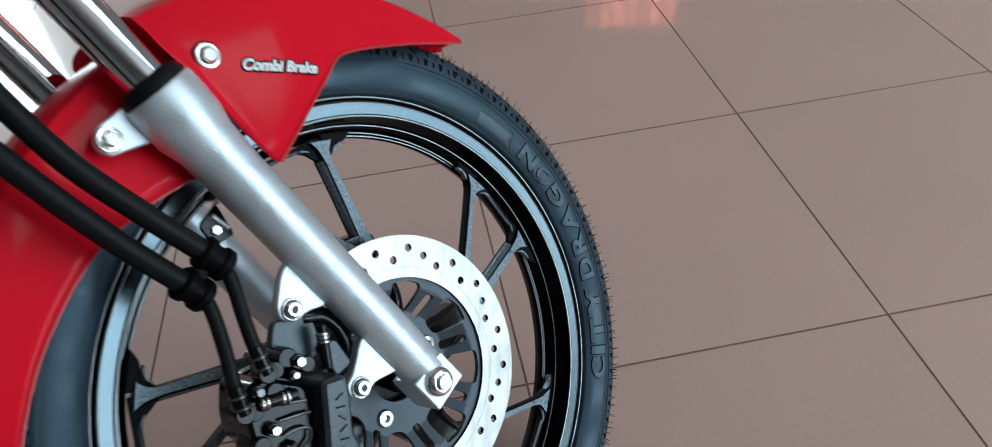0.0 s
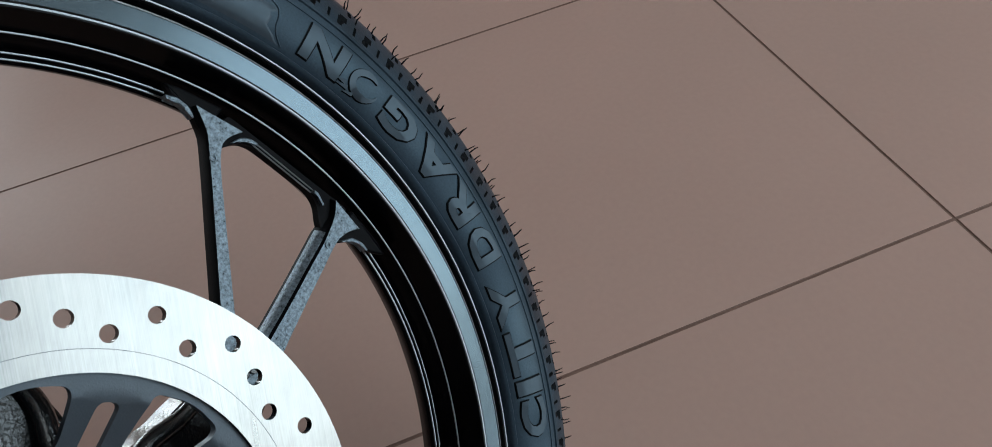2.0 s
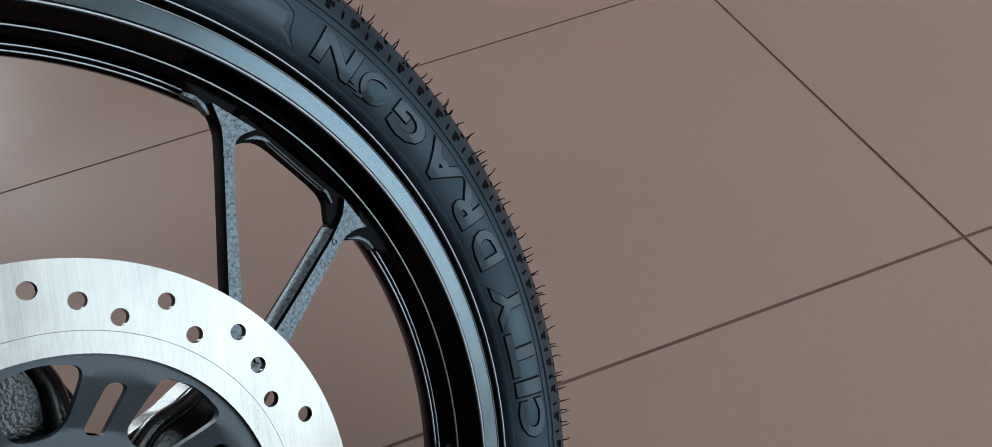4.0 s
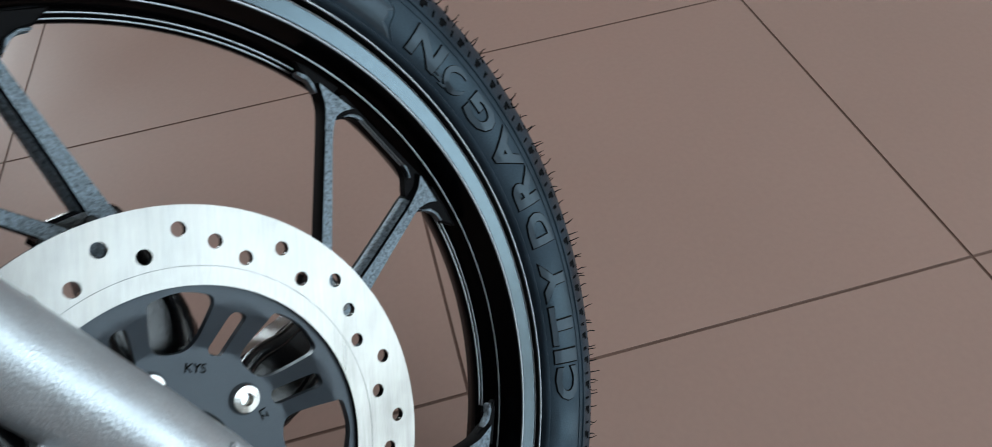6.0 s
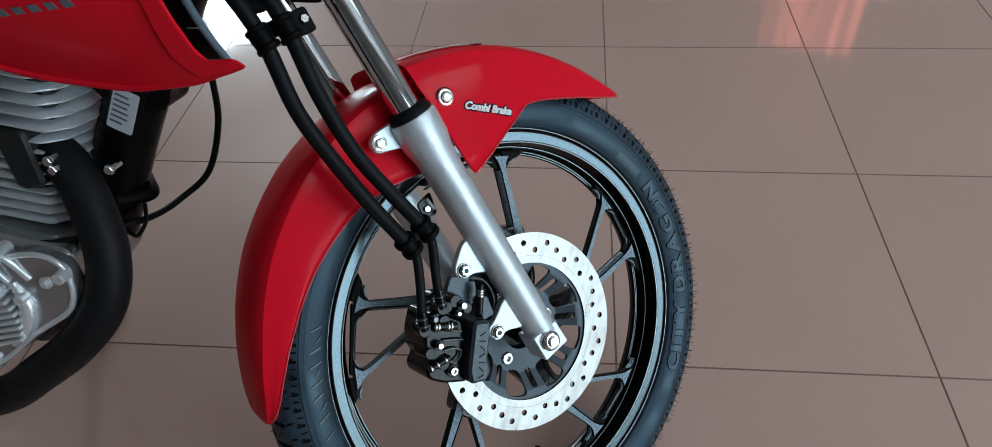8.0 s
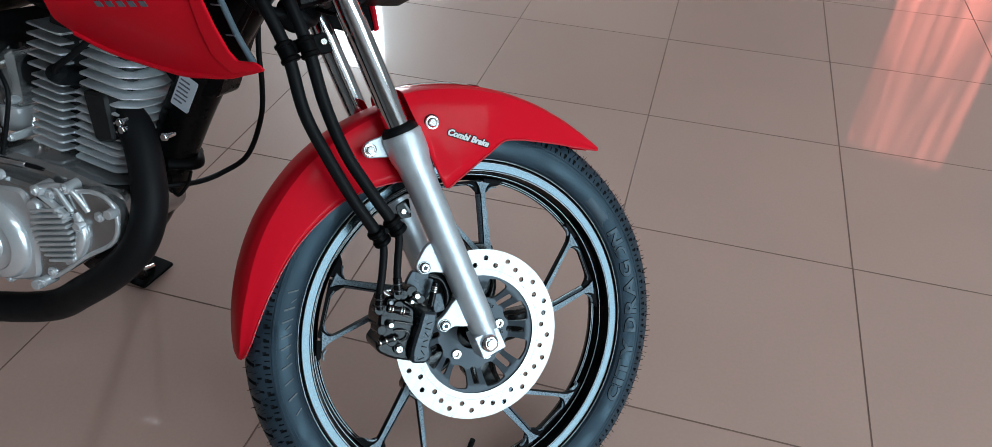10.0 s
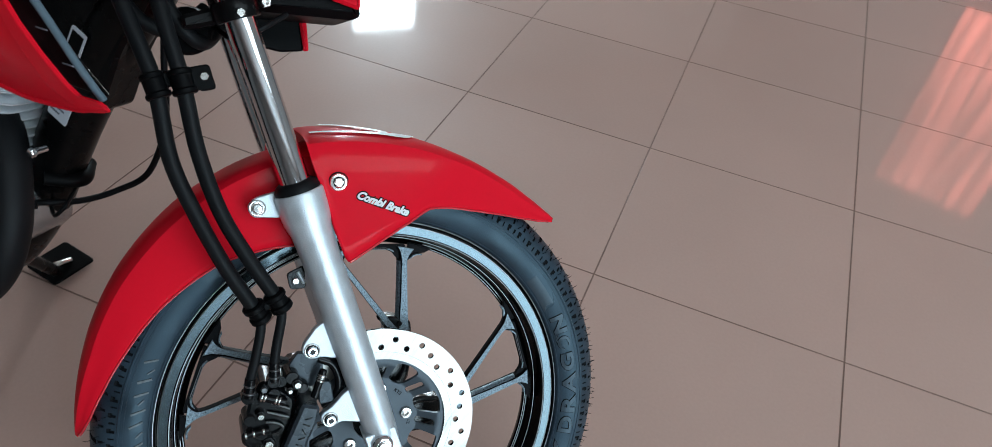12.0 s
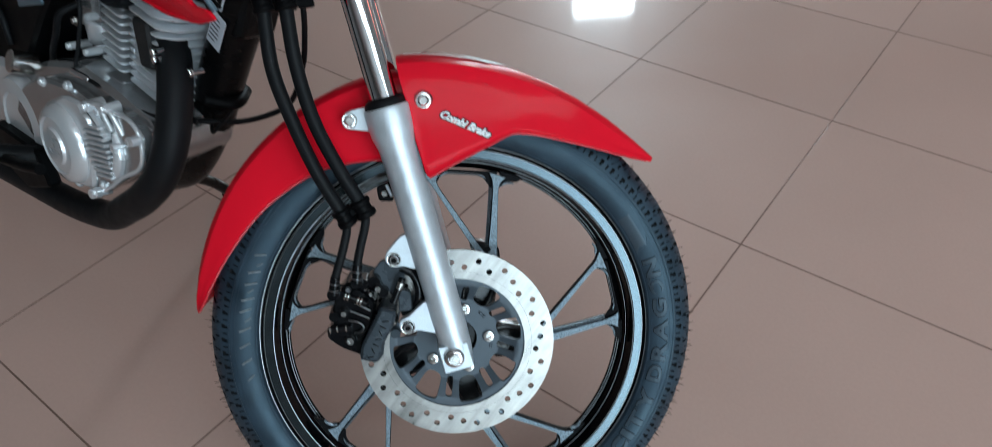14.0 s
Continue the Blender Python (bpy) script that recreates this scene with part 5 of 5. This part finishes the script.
part("trim_strip", tube(bmesh.new(), [(0.038, -0.250, 0.090), (0.036, -0.232, 0.062), (0.035, -0.214, 0.035), (0.035, -0.197, 0.008), (0.037, -0.180, -0.022), (0.042, -0.167, -0.046), (0.045, -0.161, -0.057)], 0.0034, flat=0.85), BLUE_PANE, shroud, "grey trim strip")
for z in (0.010, -0.024):
    part("scoop_slit", leaned(rod(bmesh.new(), (0.028, SHROUD_Y + 0.013, z), (0.040, SHROUD_Y + 0.013, z + 0.001), 0.0009, 8)), GREY_PLASTIC, shroud)
bm = bmesh.new()
for k in range(4):
    box(bm, (0.068 - 0.009 * k, 0.001, 0.0042), pose(-0.062 + 0.003 * k, SHROUD_Y - 0.0006, 0.020 + 0.0085 * k, 0, -9 - 4 * k, 0))
for k in range(5):
    box(bm, (0.0088, 0.001, 0.0062), pose(-0.110 + 0.0155 * k, SHROUD_Y - 0.0006, -0.0090 + 0.0024 * k, 0, -9, 0))
part("badge", leaned(bm), GREY_PLASTIC, shroud, "grey badge of plain bars and a wing shape")
part("inner_panel", slab(bmesh.new(), rounded([(-0.13, 0.010), (-0.18, -0.040), (-0.28, -0.050), (-0.42, 0.0), (-0.45, 0.15), (-0.07, 0.15), (-0.09, 0.06)], 0.01), -0.130, 0.130, 0.008), PLASTIC, shroud, "black tank underside")

# engine
engine = part("engine", slab(bmesh.new(), rounded([(-0.60, -0.335), (-0.50, -0.290), (-0.400, -0.262), (-0.300, -0.270), (-0.205, -0.288), (-0.195, -0.335), (-0.222, -0.365), (-0.285, -0.412), (-0.355, -0.458), (-0.45, -0.472), (-0.56, -0.472), (-0.63, -0.41)], 0.014), -0.112, 0.020, 0.008), ALLOY_DARK, bike,
              "bare alloy air-cooled single-cylinder engine", BODY)
part("cover", slab(bmesh.new(), rounded([(-0.555, -0.345), (-0.480, -0.305), (-0.385, -0.290), (-0.308, -0.2965), (-0.229, -0.277), (-0.190, -0.294), (-0.197, -0.349), (-0.254, -0.390), (-0.327, -0.445), (-0.406, -0.457), (-0.500, -0.465), (-0.595, -0.40)], 0.012), -0.132, -0.110, 0.005), ALLOY_DARK, engine, "alloy clutch side cover")
part("cover_ridge", tube(bmesh.new(), [(-0.330, -0.131, -0.298), (-0.308, -0.131, -0.300), (-0.232, -0.131, -0.281), (-0.197, -0.131, -0.297), (-0.202, -0.131, -0.346), (-0.256, -0.131, -0.385), (-0.327, -0.131, -0.438), (-0.400, -0.131, -0.450)], 0.0034, 10, smooth=4), ALLOY, engine)
part("cover_crescent", tube(bmesh.new(), [(-0.262, -0.132, -0.318), (-0.252, -0.134, -0.345), (-0.262, -0.134, -0.375), (-0.288, -0.132, -0.402)], lambda f: 0.004 + 0.006 * math.sin(math.pi * f), 12), ALLOY, engine)
for pts, r in (([(-0.322, -0.140, -0.292), (-0.286, -0.140, -0.280), (-0.262, -0.136, -0.283), (-0.240, -0.132, -0.312)], 0.0040), ([(-0.284, -0.138, -0.284), (-0.266, -0.134, -0.316)], 0.0038)):
    part("cover_strut", tube(bmesh.new(), pts, r, 12), ALLOY, engine, "bright cast strut")
for x, y, z, r in ((-0.312, -0.146, -0.292, 0.0095), (-0.266, -0.142, -0.280, 0.0080), (-0.330, -0.142, -0.440, 0.0085)):
    part("strut_boss", bolt(rod(bmesh.new(), (x, -0.118, z), (x, y, z), r, 18, r * 0.86), (x, y, z), r * 0.55, 0.0034), ALLOY, engine)
part("cover_flange", slab(bmesh.new(), rounded([(-0.500, -0.405), (-0.470, -0.345), (-0.395, -0.305), (-0.345, -0.300), (-0.330, -0.340), (-0.340, -0.440), (-0.400, -0.458), (-0.470, -0.450)], 0.014), -0.138, -0.128, 0.004), ALLOY, engine)
part("round_cover", lathe(bmesh.new(), [(0, -0.128), (0.064, -0.128), (0.064, -0.140), (0.058, -0.150), (0.046, -0.155), (0.044, -0.152), (0.030, -0.154), (0.028, -0.158), (0, -0.158)], 64, Matrix.Translation((-0.408, 0, -0.388))), ALLOY, engine, "round alloy cover")
RIBS = Matrix.Translation((-0.295, 0, -0.356)) @ pose(0, 0, 0, 0, -14, 0)
for k in range(10):
    z = 0.0375 - 0.0083 * k
    w = 0.068 - 0.0011 * (k - 4.5) ** 2
    part("rib", slab(bmesh.new(), rounded(rect(-w / 2, w / 2, z - 0.0024, z + 0.0024), 0.0022), -0.148 + 0.0004 * abs(k - 4), -0.130, 0.0014), ALLOY, engine, m=RIBS)
for x, z, r in ((-0.324, -0.320, 0.012), (-0.253, -0.334, 0.0075), (-0.343, -0.448, 0.009), (-0.198, -0.303, 0.008)):
    part("rib_boss", rod(bmesh.new(), (x, -0.128, z), (x, -0.144, z), r, 20, r * 0.85), ALLOY, engine)
part("cover_step", slab(bmesh.new(), rounded([(-0.318, -0.300), (-0.300, -0.304), (-0.270, -0.322), (-0.276, -0.332), (-0.304, -0.318)], 0.004), -0.142, -0.130, 0.003), ALLOY, engine)
for x, z in ((-0.222, -0.315), (-0.262, -0.376), (-0.318, -0.424), (-0.400, -0.455), (-0.300, -0.298), (-0.385, -0.288), (-0.47, -0.31)):
    part("cover_bolt", bolt(rod(bmesh.new(), (x, -0.128, z), (x, -0.135, z), 0.0075, 18), (x, -0.135, z), 0.0045, 0.003, socket=False), ALLOY, engine)
part("gearbox_cover", slab(bmesh.new(), rounded([(-0.92, -0.375), (-0.78, -0.355), (-0.62, -0.330), (-0.600, -0.400), (-0.660, -0.500), (-0.80, -0.530), (-0.98, -0.545)], 0.02), -0.118, 0.08, 0.01), ALLOY, engine, "smooth alloy rear casing")
part("clutch_drum", lathe(bmesh.new(), [(0, -0.105), (0.078, -0.105), (0.080, -0.112), (0.080, -0.124), (0.074, -0.132), (0.052, -0.135), (0.050, -0.132), (0, -0.132)], 64, Matrix.Translation((-0.585, 0, -0.420))), ALLOY, engine, "smooth round alloy drum cover")
part("filler_cap", rod(bmesh.new(), (-0.560, -0.100, -0.318), (-0.566, -0.138, -0.305), 0.019, 24), STEEL, engine)

# finned cylinder and head
AX = pose(-0.290, 0, -0.270, 0, 9, 0)
# cylinder and head cores coloured dark to give the shade between the fins
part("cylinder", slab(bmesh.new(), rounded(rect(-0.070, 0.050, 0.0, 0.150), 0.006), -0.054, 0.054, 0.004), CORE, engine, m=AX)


def fin(w0, w1, depth, z, notch, half=0.0085, deep=0.022):
    """A cooling fin with rounded corners, cut back in the middle where the studs run."""
    out = [(w0, -depth), (notch - half - 0.002, -depth), (notch - half + 0.001, -depth + deep), (notch + half - 0.001, -depth + deep), (notch + half + 0.002, -depth), (w1 - 0.022, -depth), (w1 - 0.004, -depth * 0.72), (w1, -depth * 0.35), (w1, depth * 0.30), (w1 - 0.022, depth * 0.8), (w0, depth * 0.8)]
    bm = bmesh.new()
    loop = rounded(out, 0.006, 3)
    lo, hi, mid0, mid1 = [], [], [], []
    for x, y in loop:
        lo.append(bm.verts.new((x * 0.985, y * 0.985, z - 0.0016)))
        mid0.append(bm.verts.new((x, y, z - 0.0007)))
        mid1.append(bm.verts.new((x, y, z + 0.0007)))
        hi.append(bm.verts.new((x * 0.985, y * 0.985, z + 0.0016)))
    n = len(loop)
    for a, b in ((lo, mid0), (mid0, mid1), (mid1, hi)):
        for k in range(n):
            bm.faces.new((a[k], a[(k + 1) % n], b[(k + 1) % n], b[k]))
    bm.faces.new(lo[::-1])
    bm.faces.new(hi)
    bmesh.ops.recalc_face_normals(bm, faces=bm.faces)
    return bm


for k in range(9):
    part("fin", fin(-0.090, 0.074, 0.080, 0.006 + 0.0122 * k, -0.027), FIN, engine, m=AX)
for k in range(5):
    part("fin", fin(-0.092, 0.084 - 0.003 * k, 0.084, 0.120 + 0.0140 * k, -0.022, 0.013, 0.034), FIN, engine, m=AX)
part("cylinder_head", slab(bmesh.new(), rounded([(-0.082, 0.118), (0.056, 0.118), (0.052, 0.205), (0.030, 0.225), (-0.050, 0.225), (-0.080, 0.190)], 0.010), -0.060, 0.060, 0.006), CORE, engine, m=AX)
part("plug_cap", tube(bmesh.new(), [(-0.026, -0.060, 0.118), (-0.028, -0.092, 0.126), (-0.020, -0.104, 0.142), (0.006, -0.100, 0.170), (0.03, -0.08, 0.21)], lambda f: 0.0135 if f < 0.35 else 0.0042), HOSE, engine, "black spark plug cap and lead", AX)
part("exhaust_flange", slab(bmesh.new(), rounded([(-0.275, -0.160), (-0.235, -0.160), (-0.228, -0.225), (-0.262, -0.230)], 0.008), -0.084, -0.010, 0.004), CORE, engine)
for x, y, z in ((-0.2100, -0.0880, -0.1910), (-0.2050, -0.0900, -0.2000), (-0.1560, -0.0700, -0.2060)):
    part("flange_nut", bolt(rod(bmesh.new(), (x, y + 0.016, z), (x, y, z), 0.0040, 12), (x, y, z), 0.0056, 0.006, socket=False), CHROME, engine)
part("carburettor", slab(bmesh.new(), rounded([(-0.405, -0.130), (-0.455, -0.125), (-0.470, -0.190), (-0.440, -0.222), (-0.400, -0.212)], 0.010), -0.070, 0.05, 0.008), ALLOY_DARK, engine, "dark carburettor body")
part("float_bowl", rod(bmesh.new(), (-0.432, -0.045, -0.212), (-0.437, -0.045, -0.252), 0.027, 24, 0.022), ALLOY, engine)
part("carburettor_cap", rod(bmesh.new(), (-0.430, -0.050, -0.130), (-0.424, -0.050, -0.095), 0.022, 24, 0.016), BLACK_MATT, engine)
part("fuel_hose", tube(bmesh.new(), [(-0.440, -0.075, -0.190), (-0.452, -0.098, -0.205), (-0.470, -0.100, -0.240), (-0.500, -0.096, -0.275), (-0.520, -0.090, -0.300)], 0.0050, 10), HOSE, engine)
part("choke_cable", tube(bmesh.new(), [(-0.405, -0.090, -0.150), (-0.385, -0.098, -0.180), (-0.392, -0.104, -0.230), (-0.400, -0.110, -0.268)], 0.0032, 8), HOSE, engine)
part("intake_rubber", rod(bmesh.new(), (-0.37, -0.03, -0.165), (-0.47, -0.03, -0.165), 0.026, 24), HOSE, engine)
for k, (x, z) in enumerate(((-0.408, -0.200), (-0.428, -0.152), (-0.402, -0.250), (-0.452, -0.218), (-0.470, -0.262))):
    part("fitting", bolt(rod(bmesh.new(), (x, -0.05, z), (x, -0.078 - 0.006 * (k % 3), z), 0.006 + 0.002 * (k % 2), 14), (x, -0.078 - 0.006 * (k % 3), z), 0.0052, 0.004), STEEL if k % 2 else ALLOY, engine)

exhaust = part("exhaust_pipe", tube(bmesh.new(), [(-0.262, -0.040, -0.196), (-0.232, -0.052, -0.197), (-0.205, -0.066, -0.211), (-0.180, -0.084, -0.248), (-0.163, -0.104, -0.297), (-0.173, -0.118, -0.350), (-0.216, -0.123, -0.402), (-0.279, -0.120, -0.452), (-0.346, -0.116, -0.497), (-0.46, -0.116, -0.530), (-0.58, -0.118, -0.548), (-0.75, -0.122, -0.570), (-0.95, -0.13, -0.60)], 0.0235, 28), PIPE, bike,
               "matt black exhaust pipe sweeping under the engine", BODY)
part("collar", tube(bmesh.new(), [(-0.250, -0.045, -0.1955), (-0.232, -0.053, -0.1975)], 0.028, 28, smooth=0), PIPE, exhaust)

# side cover, foot peg and pedal
cover = part("side_cover", slab(bmesh.new(), rounded([(-0.735, -0.225), (-0.665, -0.172), (-0.392, -0.072), (-0.398, -0.112), (-0.505, -0.228), (-0.598, -0.340), (-0.676, -0.400), (-0.742, -0.392)], 0.012), -0.106, 0.06, 0.006), PLASTIC, bike, "black plastic battery side cover", BODY)
part("raised_rim", tube(bmesh.new(), [(-0.396, -0.104, -0.088), (-0.530, -0.108, -0.134), (-0.660, -0.108, -0.184), (-0.722, -0.108, -0.230), (-0.728, -0.108, -0.310), (-0.722, -0.106, -0.385)], 0.012, 14), PLASTIC, cover)
part("inner_duct", slab(bmesh.new(), rounded([(-0.563, -0.160), (-0.496, -0.140), (-0.478, -0.196), (-0.562, -0.222)], 0.004), -0.1100, -0.1050, 0.001), BLUE_PANE, cover, "blue-grey plastic duct mouth")
part("battery_box", slab(bmesh.new(), rounded([(-1.06, -0.360), (-0.755, -0.330), (-0.745, -0.215), (-0.660, -0.160), (-0.400, -0.060), (-0.400, 0.060), (-1.10, 0.020)], 0.012), -0.070, 0.070, 0.008), PLASTIC, cover)
part("strap", tube(bmesh.new(), [(-0.655, -0.108, -0.235), (-0.630, -0.110, -0.262), (-0.622, -0.108, -0.300)], 0.006, 10), HOSE, cover)
peg = part("foot_peg", tube(bmesh.new(), [(-0.50, -0.10, -0.455), (-0.52, -0.15, -0.450), (-0.54, -0.20, -0.440), (-0.56, -0.27, -0.435)], 0.016, 18), HOSE, bike, "black rubber foot peg with brake pedal arm", BODY)
part("pedal_arm", tube(bmesh.new(), [(-0.62, -0.17, -0.480), (-0.55, -0.185, -0.455), (-0.46, -0.19, -0.430), (-0.40, -0.185, -0.415)], 0.009, 14), PLASTIC, peg)
part("peg_bracket", slab(bmesh.new(), rounded([(-0.66, -0.44), (-0.50, -0.435), (-0.47, -0.49), (-0.56, -0.53), (-0.66, -0.51)], 0.01), -0.150, -0.128, 0.004), PLASTIC, peg)

# side stand on the floor
stand = part("side_stand", tube(bmesh.new(), [(-0.470, 0.440, 0.250), (-0.436, 0.550, 0.130), (-0.418, 0.622, 0.024)], 0.0105, 16), FRAME, bike, "black side stand with its foot plate on the floor")
part("foot_plate", slab(bmesh.new(), rounded(rect(-0.041, 0.041, -0.041, 0.041), 0.008), 0, 0.006, 0.0015), PLASTIC, stand, m=pose(-0.413, 0.657, 0.006, 90, 0, -53))
part("web", tube(bmesh.new(), [(-0.440, 0.640, 0.016), (-0.418, 0.632, 0.028), (-0.395, 0.652, 0.016)], 0.006, 12), STEEL, stand)


# ---- the tiled floor ----
floor = part("floor", box(bmesh.new(), (12.4, 12.0, 0.1), pose(0, 0.15, -0.0509)), GROUT)
tagged(floor, "polished brown porcelain floor tiles with thin dark joints", "floor", kind="structure")
PITCH, GAP, TURN = 0.4986, 0.0024, -43.92
TILES = pose(0.9179, 0.0100, 0, 0, 0, TURN)


def tile_verts():
    h, b = (PITCH - GAP) / 2, 0.0005
    low, mid, top = [], [], []
    for sx, sy in ((-1, -1), (1, -1), (1, 1), (-1, 1)):
        low.append((sx * h, sy * h, -0.004))
        mid.append((sx * h, sy * h, -b * 0.6))
        top.append((sx * (h - b), sy * (h - b), 0.0))
    faces = [(8, 9, 10, 11)] + [(k, (k + 1) % 4, 4 + (k + 1) % 4, 4 + k) for k in range(4)] + [(4 + k, 4 + (k + 1) % 4, 8 + (k + 1) % 4, 8 + k) for k in range(4)]
    return low + mid + top, faces


verts, faces = tile_verts()
tile_mesh = bpy.data.meshes.new("tile")
tile_mesh.from_pydata(verts, [], faces)
tile_mesh.materials.append(TILE)
tile_mesh.materials.append(GROUT)
EDGES = [0] + [1] * (len(faces) - 1)
tile_mesh.polygons.foreach_set("material_index", EDGES)
cells = []
for i in range(-22, 23):
    for j in range(-22, 23):
        c = TILES @ Vector(((i + 0.5) * PITCH, (j + 0.5) * PITCH, 0))
        if abs(c.x) < 6.25 and -5.9 < c.y < 6.2:
            cells.append(((c - Vector((0.4, 0.8, 0))).length, i, j))
cells.sort()
for d, i, j in cells[:290]:
    ob = new("tile", tile_mesh)
    ob.parent = floor
    ob.matrix_basis = TILES @ pose((i + 0.5) * PITCH, (j + 0.5) * PITCH, 0, 0, 0, 90 * ((i * 7 + j * 3) % 4))
allv, allf = [], []
for d, i, j in cells[290:]:
    m = TILES @ pose((i + 0.5) * PITCH, (j + 0.5) * PITCH, 0)
    base = len(allv)
    allv += [tuple(m @ Vector(v)) for v in verts]
    allf += [tuple(base + k for k in f) for f in faces]
me = bpy.data.meshes.new("far_tiles")
me.from_pydata(allv, [], allf)
me.materials.append(TILE)
me.materials.append(GROUT)
me.polygons.foreach_set("material_index", EDGES * len(cells[290:]))
far = new("far_tiles", me)
far.parent = floor
tagged(far, "further floor tiles of the same kind", kind="stuff")
